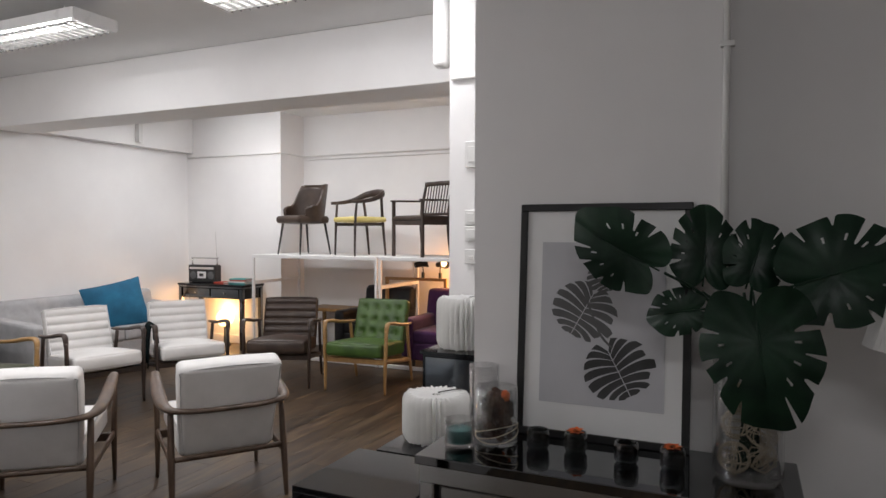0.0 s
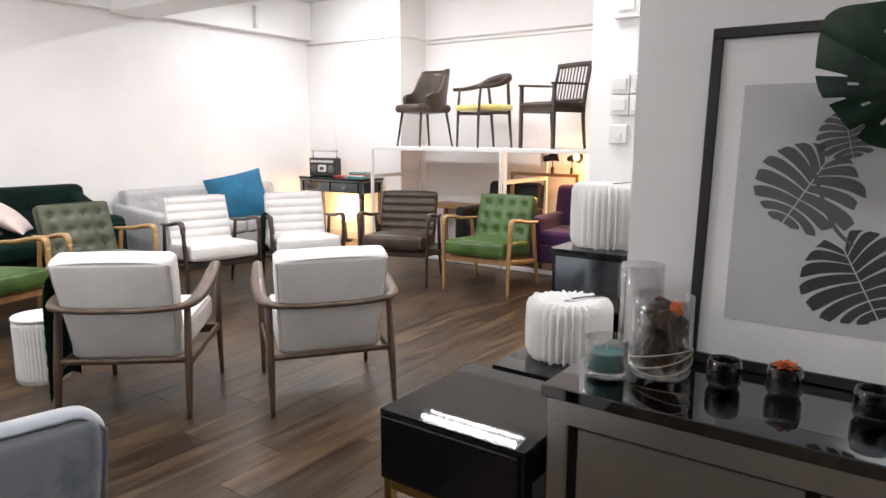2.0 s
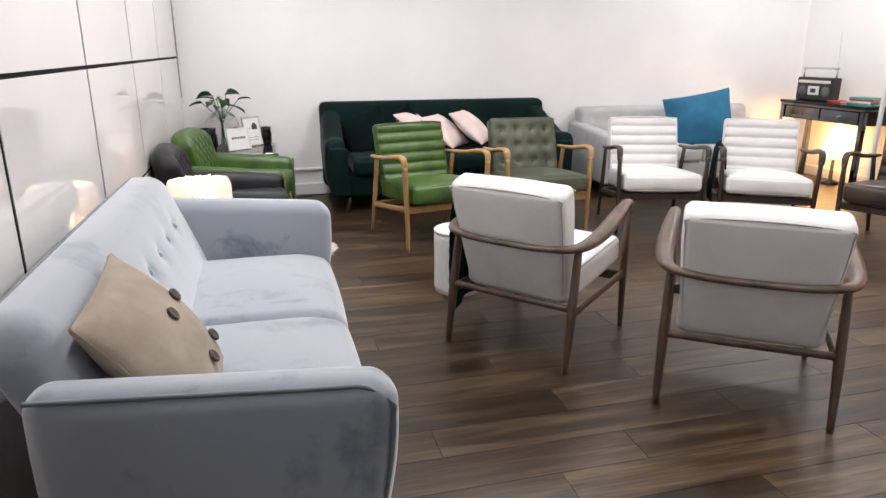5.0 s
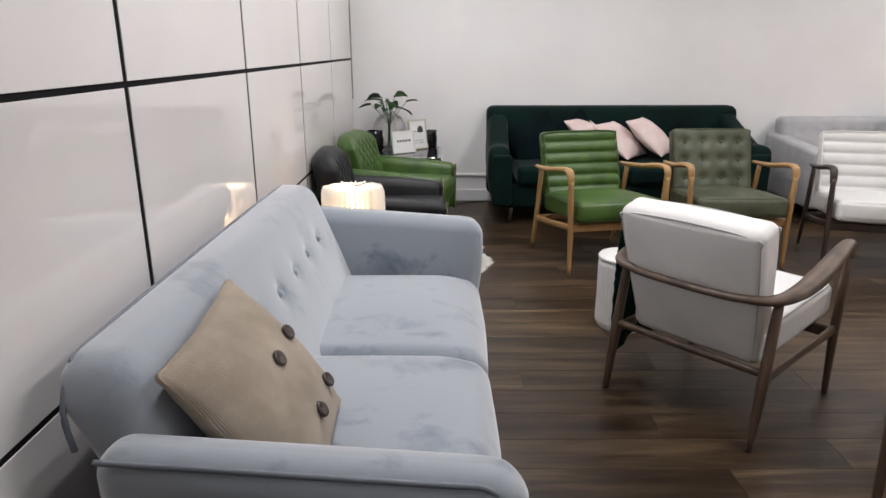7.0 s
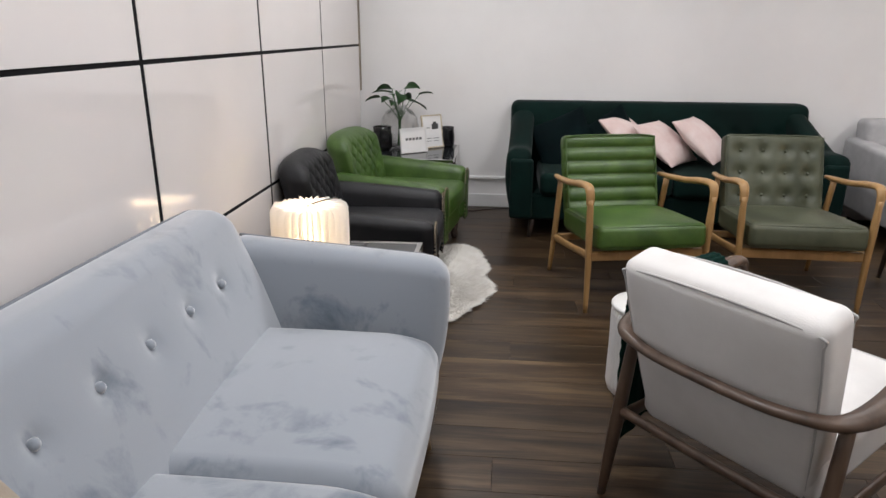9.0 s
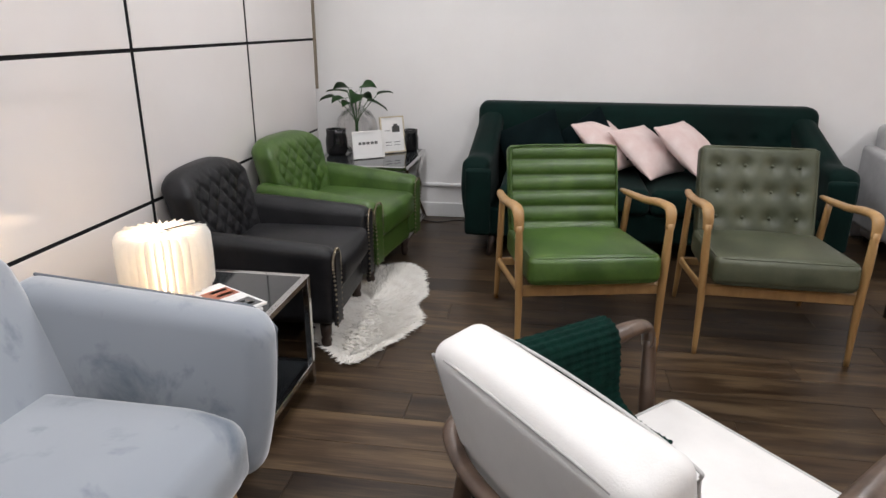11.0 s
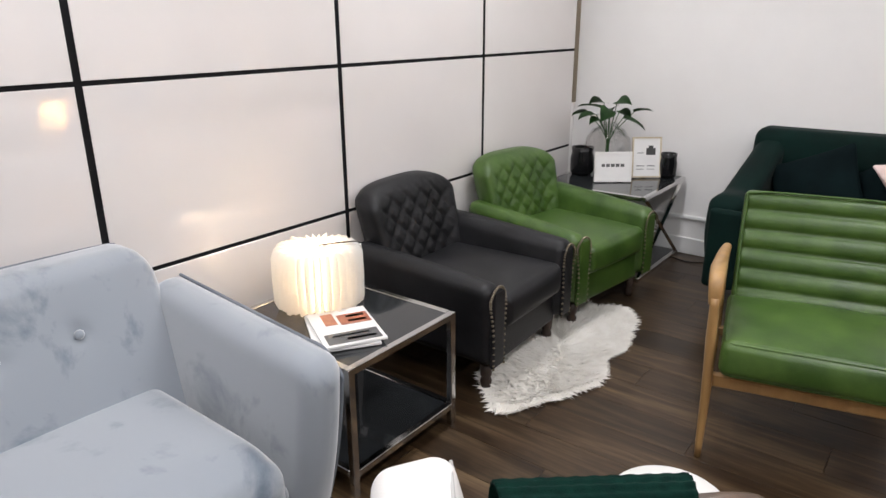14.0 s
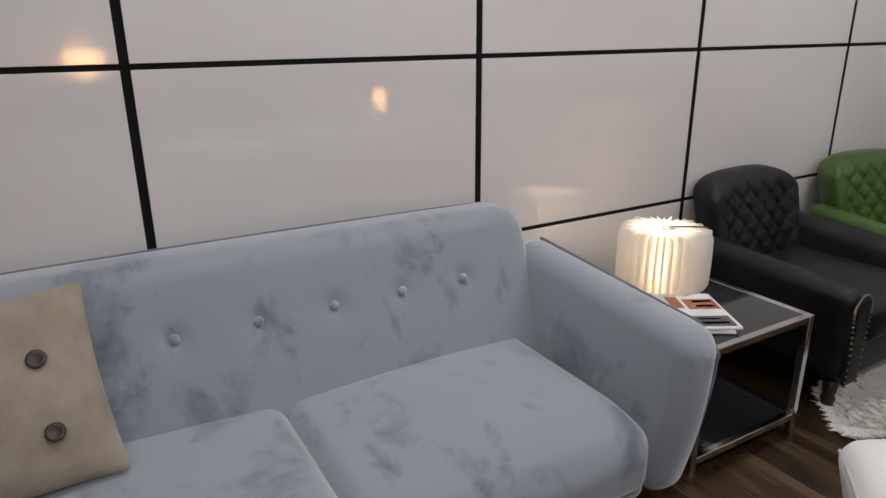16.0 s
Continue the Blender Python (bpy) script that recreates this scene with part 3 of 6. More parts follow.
# ---- sofas ----
def velvet_sofa():
    """Pale blue two-seat sofa; back towards -y, centred on its x."""
    so = thing("sofa", "pale blue velvet two-seat sofa with button back and oak legs", "sofa", at(-3.10, 1.2, 0, -0.6) @ at(0, -1.2))
    pts = [(-0.605 + 0.21 * i, 0.655) for i in range(7)]

    def lean(z):
        return 1.02 - (z - 0.45) * 0.38

    def back_shape(q):
        z = q.z + 0.46
        if q.y > 0:
            d = 0
            for px, pz in pts:
                r2 = (q.x - px) ** 2 + (z - pz) ** 2
                d = max(d, 0.75 * math.exp(-r2 / 0.0005) + 0.25 * math.exp(-r2 / 0.004))
            q = Vector((q.x, q.y - 0.026 * d, q.z))
        e = max(0, (abs(q.x) - 0.79) / 0.11)
        lift = max(0, z - 0.55) / 0.27
        return Vector((q.x, q.y + lean(z) - 0.070, z - 0.075 * e * e * lift))
    part("backrest", soft(1.77, 0.15, 0.745, 0.05, (84, 4, 32), (0, 0.022, 0.006), back_shape), VELVET_BLUE, so)
    for px, pz in pts:
        part("button", moved(lathe([(0, 0.011), (0.009, 0.009), (0.014, 0.002), (0.012, -0.006)], 14), pose(px, lean(pz) + 0.004, pz, -72, 0, 0)), VELVET_BLUE, so, "velvet covered button")
    ty = lean(0.80) - 0.125
    top = [(-0.892, ty + 0.02, 0.67), (-0.882, ty + 0.005, 0.745), (-0.83, ty, 0.807), (-0.73, ty, 0.828), (0, ty, 0.834), (0.73, ty, 0.828), (0.83, ty, 0.807), (0.882, ty + 0.005, 0.745), (0.892, ty + 0.02, 0.67)]
    part("back_piping", tube(top, 0.006, 6, 6), PIPING_BLUE, so)

    def arm_top(t):
        return 0.715 - 0.055 * t - 0.018 * max(0, (t - 0.88) / 0.12) ** 2
    for s in (-1, 1):
        def arm_shape(q, s=s):
            k = max(0.0, min(1.0, (q.z + 0.26) / 0.52))
            t = max(0.0, min(1.0, (q.y + 0.385) / 0.77))
            zz = 0.17 + k * (arm_top(t) - 0.17)
            cut = 0.05 * max(0, (t - 0.6) / 0.4) * (1 - k) ** 2
            return Vector((q.x + s * (0.072 - (0.68 - zz) * 0.07), q.y - cut, zz))
        part("armrest", moved(soft(0.13, 0.77, 0.52, 0.058, (6, 18, 12), (0.012, 0.01, 0), arm_shape), pose(s * 0.845, 1.23, 0)), VELVET_BLUE, so)
        for k in (s,):
            line = []
            for i in range(13):
                t = i / 12
                zz = arm_top(t) - 0.0145 - 0.03 * max(0, (t - 0.9) / 0.1) ** 2
                line.append((s * 0.845 + k * 0.0515 + s * (0.072 - (0.68 - zz) * 0.07), 0.86 + t * 0.738, zz))
            x = line[-1][0]
            line += [(x - s * 0.002, 1.601, 0.57), (x - s * 0.008, 1.597, 0.48), (x - s * 0.019, 1.578, 0.33), (x - s * 0.028, 1.548, 0.20)]
            part("arm_piping", tube(line, 0.0055, 6, 4), PIPING_BLUE, so)
    part("base", moved(soft(1.64, 0.66, 0.15, 0.04, (10, 6, 2)), pose(0, 1.22, 0.245)), VELVET_BLUE, so)
    for s in (-1, 1):
        def seat_shape(q):
            return Vector((q.x, q.y, q.z - 0.04 * max(0, (q.y - 0.15) / 0.18) ** 2))
        part("seat_cushion", moved(soft(0.778, 0.66, 0.17, 0.05, (14, 14, 4), (0.004, 0.012, 0.026), seat_shape), pose(s * 0.390, 1.268, 0.365)), VELVET_BLUE, so)
    for x in (-0.74, 0.74):
        for y, out in ((1.53, 0.03), (0.88, -0.03)):
            part("leg", tube([(x + (0.03 if x > 0 else -0.03), y + out, 0), (x, y, 0.19)], [0.012, 0.022], 10, 2), WOOD_OAK, so)
    return so


velvet_sofa()


def pillow(name, label, material, w, h, th, m, category="cushion", piping=None):
    """A stuffed square cushion standing in its xz plane, pinched at the corners."""
    def shape(q):
        u, v = abs(q.x) / (w / 2), abs(q.z) / (h / 2)
        edge = (1 - u ** 2.4) * (1 - v ** 2.4)
        y = q.y * max(0.006, edge) ** 0.5
        pull = 1 - 0.055 * (1 - u ** 2) * (v ** 3) - 0.055 * (1 - v ** 2) * (u ** 3)
        wr = 0.004 * math.sin(q.x * 31 + q.z * 17) * math.sin(q.z * 23 - q.x * 9) * edge
        return Vector((q.x * pull, y + wr, q.z * pull))
    return tagged(part(name, soft(w, th, h, 0.012, (18, 4, 18), (0, th * 0.12, 0), shape), material, m=m), label, category)


cush = pillow("cushion", "beige burlap cushion with four dark wooden buttons leaning on the sofa", BURLAP, 0.445, 0.44, 0.15, pose(-2.485, 1.05, 0.645, 36, 5, 0))
for bx in (-0.11, 0.02):
    for bz in (-0.105, 0.05):
        part("button", moved(lathe([(0, 0.005), (0.011, 0.005), (0.017, 0.009), (0.020, 0.005), (0.018, 0)], 16), pose(bx, 0.001 + (0.075 + 0.018 * math.cos(bx * 6.6) * math.cos(bz * 6.7)) * math.sqrt((1 - (abs(bx) / 0.2225) ** 2.4) * (1 - (abs(bz) / 0.22) ** 2.4)), bz, -90, 0, 0)), WOOD_DEEP, cush, "dark brown wooden button")


def green_sofa():
    so = thing("sofa", "bottle green velvet three-seat sofa with tufted back", "sofa", pose(X_WEST + 0.05, 2.955, 0, 0, 0, -90))
    # local: x along the wall, y out from it
    w = 1.10
    pts = [(-0.88 + 0.16 * i + (0.08 if r else 0), 0.68 - 0.12 * r) for i in range(12) for r in range(2)]

    def back_shape(q):
        z = q.z + 0.505
        if q.y > 0:
            d = max(math.exp(-((q.x - px) ** 2 + (z - pz) ** 2) / 0.0008) for px, pz in pts)
            q = Vector((q.x, q.y - 0.036 * d, q.z))
        return Vector((q.x, q.y - max(0, z - 0.3) * 0.18, q.z))
    part("backrest", moved(soft(2.22, 0.20, 0.77, 0.06, (70, 4, 26), (0, 0.01, 0), back_shape), pose(0, 0.16, 0.505)), VELVET_GREEN, so)
    for s in (-1, 1):
        def arm(q, s=s):
            t = max(0, min(1, (q.y + 0.40) / 0.80))
            z = q.z + 0.30
            k = z / 0.60
            topz = 0.875 - 0.245 * min(1, t / 0.72) - 0.03 * max(0, (t - 0.9) / 0.1) ** 2
            out = 0.03 * math.sin(min(1, k) * math.pi) * s + s * 0.05 * t * k
            return Vector((q.x + out, q.y, 0.13 + k * (topz - 0.13)))
        part("armrest", moved(soft(0.17, 0.80, 0.60, 0.065, (4, 18, 10), (0, 0, 0), arm), pose(s * 1.0, 0.45, 0)), VELVET_GREEN, so)
        part("front_panel", moved(soft(0.16, 0.05, 0.42, 0.024, (4, 2, 8)), pose(s * 1.03, 0.855, 0.36)), VELVET_GREEN, so)
        part("leg", tube([(s * 0.96, 0.80, 0.0), (s * 0.94, 0.78, 0.14)], [0.014, 0.024], 8, 2), WOOD_DEEP, so)
        part("leg", tube([(s * 0.96, 0.10, 0.0), (s * 0.94, 0.12, 0.14)], [0.014, 0.024], 8, 2), WOOD_DEEP, so)
    part("base", moved(soft(2.0, 0.72, 0.19, 0.03, (10, 4, 2)), pose(0, 0.46, 0.225)), VELVET_GREEN, so)
    for s in (-1, 1):
        part("seat_cushion", moved(soft(0.90, 0.62, 0.16, 0.045, (14, 10, 4), (0, 0.01, 0.02)), pose(s * 0.452, 0.545, 0.39)), VELVET_GREEN, so)
    return so


green_sofa()


def grey_sofa():
    so = thing("sofa", "light grey fabric sofa with button-tufted back", "sofa", pose(X_WEST + 0.05, 5.46, 0, 0, 0, -90))
    pts = [(-0.84 + 0.14 * i + (0.07 if r else 0), 0.64 - 0.11 * r) for i in range(13) for r in range(2)]

    def back_shape(q):
        if q.y > 0:
            z = q.z + 0.39
            d = max(math.exp(-((q.x - px) ** 2 + (z - pz) ** 2) / 0.0007) for px, pz in pts)
            q = Vector((q.x, q.y - 0.02 * d, q.z))
        return Vector((q.x, q.y - max(0, q.z) * 0.15, q.z))
    part("backrest", moved(soft(1.98, 0.19, 0.76, 0.05, (70, 4, 26), (0, 0.01, 0), back_shape), pose(0, 0.13, 0.41)), CLOTH_GREY, so)
    for s in (-1, 1):
        def arm(q, s=s):
            t = (q.y + 0.43) / 0.86
            return Vector((q.x, q.y, q.z + 0.07 * (1 - t) * (0.5 + q.z / 0.5)))
        part("armrest", moved(soft(0.15, 0.86, 0.46, 0.03, (4, 8, 6), (0.006, 0, 0), arm), pose(s * 0.985, 0.44, 0.355)), CLOTH_GREY, so)
        for y in (0.82, 0.08):
            part("leg", tube([(s * 0.95, y, 0.0), (s * 0.94, y, 0.14)], [0.013, 0.02], 8, 2), WOOD_DEEP, so)
    part("base", moved(soft(1.84, 0.78, 0.18, 0.03, (8, 4, 2)), pose(0, 0.46, 0.22)), CLOTH_GREY, so)
    for s in (-1, 1):
        part("seat_cushion", moved(soft(0.90, 0.66, 0.15, 0.04, (12, 10, 4), (0, 0.01, 0.02)), pose(s * 0.453, 0.54, 0.375)), CLOTH_GREY, so)
    return so


grey_sofa()


# ---- club armchairs ----
def club_chair(label, hide, m, nail):
    """Scroll-armed club chair with quilted back, facing +y, on turned feet."""
    ch = thing("armchair", label, "armchair", m, "club armchairs by the panel wall")

    def back_shape(q):
        z = (q.z + 0.26) / 0.52
        if q.y > 0:
            a, b = q.x + (q.z), q.x - (q.z)
            g = 0.105
            fa, fb = abs((a / g) % 1 - 0.5), abs((b / g) % 1 - 0.5)
            edge = max(0, 1 - (abs(q.x) / 0.29) ** 6) * max(0, min(1, (1 - z) * 6))
            groove = math.exp(-(min(fa, fb) / 0.09) ** 2)
            q = Vector((q.x, q.y - 0.017 * groove * edge, q.z))
        e = abs(q.x) / 0.31
        drop = 0.055 * e ** 4 * max(0, (z - 0.5) * 2)
        wrap = 0.05 * max(0, (e - 0.55) / 0.45) ** 2
        return Vector((q.x * (0.9 + 0.1 * z), q.y + wrap - z * 0.11, q.z - drop))
    part("backrest", moved(soft(0.62, 0.15, 0.54, 0.055, (44, 4, 36), (0, 0.015, 0.012), back_shape), pose(0, -0.235, 0.505)), hide, ch)
    for s in (-1, 1):
        def arm(q, s=s):
            z = (q.z + 0.175) / 0.35
            t = (q.y + 0.36) / 0.72
            roll = s * 0.035 * max(0, z - 0.35) / 0.65
            return Vector((q.x + roll, q.y, q.z + 0.055 * (1 - t) * z))
        part("armrest", moved(soft(0.115, 0.72, 0.36, 0.05, (4, 12, 8), (0.006, 0, 0.004), arm), pose(s * 0.30, 0.035, 0.325)), hide, ch)
        for yy, fz in ((0.32, 0.12), (-0.29, 0.12)):
            part("foot", moved(lathe([(0, 0), (0.016, 0.002), (0.022, 0.02), (0.026, 0.045), (0.018, 0.06), (0.024, 0.07), (0.026, 0.09), (0.028, 0.125), (0, 0.125)], 14), pose(s * 0.275, yy, 0)), WOOD_DEEP, ch)
        # nail heads round the arm's front
        line = [(s * 0.268, 0.15), (s * 0.268, 0.30), (s * 0.262, 0.42), (s * 0.285, 0.482), (s * 0.33, 0.495), (s * 0.372, 0.46), (s * 0.375, 0.42), (s * 0.352, 0.30), (s * 0.348, 0.15)]
        path = smooth_path([(x, 0.398, z) for x, z in line], 6)
        bm = bmesh.new()
        for p in path[::1]:
            bmesh.ops.create_icosphere(bm, subdivisions=1, radius=0.0065, matrix=Matrix.Translation(p))
        part("nail_trim", bm, nail, ch, "row of metal nail heads")
        part("arm_front", moved(soft(0.085, 0.02, 0.33, 0.009, (4, 2, 6)), pose(s * 0.312, 0.392, 0.315)), hide, ch)
    part("base", moved(soft(0.57, 0.66, 0.20, 0.03, (6, 6, 3)), pose(0, 0.03, 0.215)), hide, ch)

    part("seat", moved(soft(0.50, 0.60, 0.15, 0.04, (10, 12, 4), (0, 0.012, 0.018)), pose(0, 0.105, 0.355)), hide, ch)
    return ch


NAIL = surf("antique_nail", (0.20, 0.17, 0.12), (0.28, 0.24, 0.18), rough=0.35, metal=1.0, bump=0)
club_chair("charcoal leather club armchair with quilted back and studs", LEATHER_BLACK, at(-5.33, 1.065, 0, 2.0), NAIL)
club_chair("green leather club armchair with quilted back and studs", LEATHER_GREEN, at(-6.17, 1.11, 0, -8.0), NAIL)


# ---- tables ----
def frame_table(name, label, lo, hi, h, m=None):
    """Square chrome tube frame with a smoked glass top and lower glass shelf."""
    tb = thing(name, label, "table", m)
    (x0, y0), (x1, y1) = lo, hi
    r = 0.0125
    for x in (x0 + r, x1 - r):
        for y in (y0 + r, y1 - r):
            part("leg", box((x - r, y - r, 0), (x + r, y + r, h), 0.002), CHROME, tb, smooth=False)
    for z in (0.07, h - 2 * r):
        for y in (y0 + r, y1 - r):
            part("rail", box((x0 + 2 * r, y - r, z), (x1 - 2 * r, y + r, z + 2 * r), 0.002), CHROME, tb, smooth=False)
        for x in (x0 + r, x1 - r):
            part("rail", box((x - r, y0 + 2 * r, z), (x + r, y1 - 2 * r, z + 2 * r), 0.002), CHROME, tb, smooth=False)
    part("glass_top", box((x0 + 2 * r, y0 + 2 * r, h - 0.012), (x1 - 2 * r, y1 - 2 * r, h - 0.002), 0.001), SMOKE, tb, "smoked glass top", smooth=False)
    part("glass_shelf", box((x0 + 2 * r, y0 + 2 * r, 0.083), (x1 - 2 * r, y1 - 2 * r, 0.091), 0.001), SMOKE, tb, "smoked glass lower shelf", smooth=False)
    return tb


frame_table("side_table", "chrome framed side table with smoked glass top", (-4.79, 0.80), (-4.245, 1.44), 0.466)


# ---- pleated book lamps ----
def book_lamp(label, m, lit=False, gap=30, r=0.165, h=0.225):
    lamp = thing("book_lamp", label, "lamp", m, "pleated paper book lamps")
    bm = bmesh.new()
    n = 34
    rows = [(0.0, 0.88), (0.008, 0.95), (0.028, 1.0), (0.11, 1.01), (0.197, 1.0), (0.217, 0.95), (0.225, 0.88)]
    cols = []
    for i in range(2 * n + 1):
        a = radians(gap / 2 + (360 - gap) * i / (2 * n))
        outer = i % 2 == 0
        col = []
        for z, f in rows:
            rr = r * f * (1 + 0.022 * math.sin(i * 2.7) + 0.012 * math.sin(i * 0.9)) if outer else r * (0.52 if lit else 0.66) * (0.9 + 0.1 * f) * (1 + 0.06 * math.sin(i * 1.3))
            col.append(bm.verts.new((rr * math.cos(a), rr * math.sin(a), z * h / 0.225 + (0.004 * math.sin(i * 1.9) if outer else 0) + 0.004)))
        for z in (h - 0.004, 0.006):
            col.insert(len(col) if z > 0.1 else 0, bm.verts.new((0.13 * r * math.cos(a), 0.13 * r * math.sin(a), z)))
        cols.append(col)
    for a, b in zip(cols, cols[1:]):
        for k in range(len(a) - 1):
            bm.faces.new((a[k], b[k], b[k + 1], a[k + 1]))
    part("pleated_shade", bm, PAPER, lamp, "white pleated paper shade", smooth=False)
    for s in (-1, 1):
        a = radians(s * gap / 2)
        c = part("cover", moved(box((0.035, -0.003, 0.0), (r * 0.99, 0.003, h), 0.0025), pose(0, 0, 0, 0, 0, math.degrees(a) - s * 1.5)), PLASTIC_WHITE, lamp, smooth=False)
    part("spine", box((0.02, -0.022, 0.002), (0.034, 0.022, h * 0.99), 0.003), PLASTIC_WHITE, lamp, smooth=False)
    part("strap", tube([(0.01, 0.0, h + 0.004), (r * 0.75, 0.012, h + 0.006), (r * 0.97, 0.02, h - 0.01), (r * 1.0, 0.024, h * 0.5), (r * 0.99, 0.024, h * 0.2)], 0.0035, 6, 5, (1.6, 0.6)), BLACK_METAL, lamp, "black elastic strap")
    if lit:
        part("bulb", moved(lathe([(0, 0.02), (0.012, 0.03), (0.014, 0.09), (0.012, 0.16), (0, 0.17)], 12), pose(-0.01, 0, 0)), BULB_WARM, lamp)
    return lamp


book_lamp("lit paper book lamp glowing warm on the side table", at(-4.55, 0.985, 0.467, 138), lit=True, gap=2.5)


# ---- ceiling lights ----
def louvre_light(m, hang, L):
    li = thing("ceiling_light", "white twin-tube fluorescent light with a metal louvre grid", "ceiling light", m, "fluorescent ceiling lights")
    W, H = 0.34, 0.085
    part("housing", join(box((-L / 2, -W / 2, H - 0.012), (L / 2, W / 2, H)), box((-L / 2, -W / 2, 0.014), (L / 2, -W / 2 + 0.008, H - 0.012)), box((-L / 2, W / 2 - 0.008, 0.014), (L / 2, W / 2, H - 0.012)),
                         box((-L / 2, -W / 2 + 0.008, 0), (-L / 2 + 0.03, W / 2 - 0.008, H - 0.012)), box((L / 2 - 0.03, -W / 2 + 0.008, 0), (L / 2, W / 2 - 0.008, H - 0.012))), REFLECTOR, li, smooth=False)
    for y in (-0.08, 0.08):
        part("tube", moved(lathe([(0, 0), (0.013, 0), (0.013, L - 0.08), (0, L - 0.08)], 10), pose(0.04 - L / 2, y, 0.05, 0, 90, 0)), TUBE, li)
    part("tray", box((-L / 2 + 0.03, -W / 2 + 0.009, H - 0.016), (L / 2 - 0.03, W / 2 - 0.009, H - 0.0125)), LOUVRE, li, "satin metal reflector tray", smooth=False)
    bm = bmesh.new()
    for i in range(int((L - 0.08) / 0.07) + 1):
        x = 0.04 - L / 2 + 0.07 * i
        bm = join(bm, box((x - 0.0012, -W / 2 + 0.009, -0.006), (x + 0.0012, W / 2 - 0.009, 0.012)))
    part("louvre", join(bm, box((-L / 2 + 0.03, -0.003, -0.005), (L / 2 - 0.03, 0.003, 0.011)), box((-L / 2 + 0.03, -0.128, -0.005), (L / 2 - 0.03, -0.124, 0.011)), box((-L / 2 + 0.03, 0.124, -0.005), (L / 2 - 0.03, 0.128, 0.011))), LOUVRE, li, "satin metal louvre blades", smooth=False)
    for x in (-0.45, 0.45):
        part("hanger", tube([(x, 0, H), (x, 0, hang)], 0.005, 6, 1, curve=False), WHITE_METAL, li)
    return li


for fx, fy, fz in FIXTURES:
    length = 1.22 if fy > 5 else 1.52
    louvre_light(at(fx, fy, fz), CEILING - fz, length)
    for side in (-0.08, 0.08):
        lamp = bpy.data.lights.new("fluorescent_light", "AREA")
        lamp.shape, lamp.size, lamp.size_y, lamp.color = "RECTANGLE", length - 0.08, 0.024, (0.965, 0.965, 0.995)
        # y < 0: the added lamp behind the camera, dimmer fill for column and console
        lamp.energy = TUBE_POWER * (0.8 if fy < 0 else 1.0)
        new("fluorescent_light", lamp).matrix_basis = pose(fx, fy + side, fz - 0.018, 22 if side > 0 else -22, 0, 0)



def small_lamp(name, place, watts, colour, radius=0.03):
    d = bpy.data.lights.new(name, "POINT")
    d.energy, d.color, d.shadow_soft_size = watts, colour, radius
    new(name, d).matrix_basis = pose(*place)


small_lamp("book_lamp_light", (-4.55, 0.985, 0.467 + 0.12), 10.0, (1.0, 0.70, 0.42), 0.07)
small_lamp("table_glow_light", (-6.60, 7.16, 0.45), 17.0, (1.0, 0.50, 0.18), 0.16)
small_lamp("clamp_lamp_light", (-3.16, 7.56, 1.08), 34.0, (1.0, 0.47, 0.17), 0.2)


# ---- cushions on the far sofas ----
pillow("cushion", "teal blue fabric cushion leaning on the grey sofa", CLOTH_TEAL, 0.64, 0.56, 0.25, pose(-6.72, 5.58, 0.67, 20, 12, -122))
for x, y, z, lean, rz in ((-6.90, 2.72, 0.66, 50, -34), (-6.83, 2.96, 0.635, 52, -38), (-6.82, 3.22, 0.665, 50, -34)):
    pillow("cushion", "blush pink fabric cushion on the green sofa", CLOTH_PINK, 0.42, 0.42, 0.13, pose(x, y, z, lean, 0, rz))
for x, y, tilt in ((-6.88, 2.24, 24), (-6.92, 2.58, 34)):
    pillow("cushion", "black velvet cushion on the green sofa", CLOTH_NAVY, 0.43, 0.43, 0.14, pose(x, y, 0.62, 32, tilt, -92))

# ---- stool, throws, rug, magazines ----
def pleated_stool():
    st = thing("paper_stool", "white pleated paper stool with round top", "stool", at(-4.370, 2.385))
    bm = bmesh.new()
    n, rows = 44, [(0.0, 0.93), (0.03, 1.0), (0.18, 0.985), (0.335, 1.0), (0.36, 0.95)]
    cols = []
    for i in range(2 * n):
        a = math.pi * i / n
        r = 0.140 if i % 2 else 0.1365
        cols.append([bm.verts.new((r * f * math.cos(a), r * f * math.sin(a), z)) for z, f in rows])
    for a, b in zip(cols, cols[1:] + cols[:1]):
        for k in range(len(rows) - 1):
            bm.faces.new((a[k], b[k], b[k + 1], a[k + 1]))
    part("pleated_body", bm, PAPER_FLAT, st, smooth=False)
    part("top", moved(lathe([(0, 0), (0.136, 0), (0.141, 0.006), (0.141, 0.014), (0.136, 0.02), (0, 0.02)], 40), pose(0, 0, 0.357)), PLASTIC_WHITE, st, "white round top")
    return st


pleated_stool()


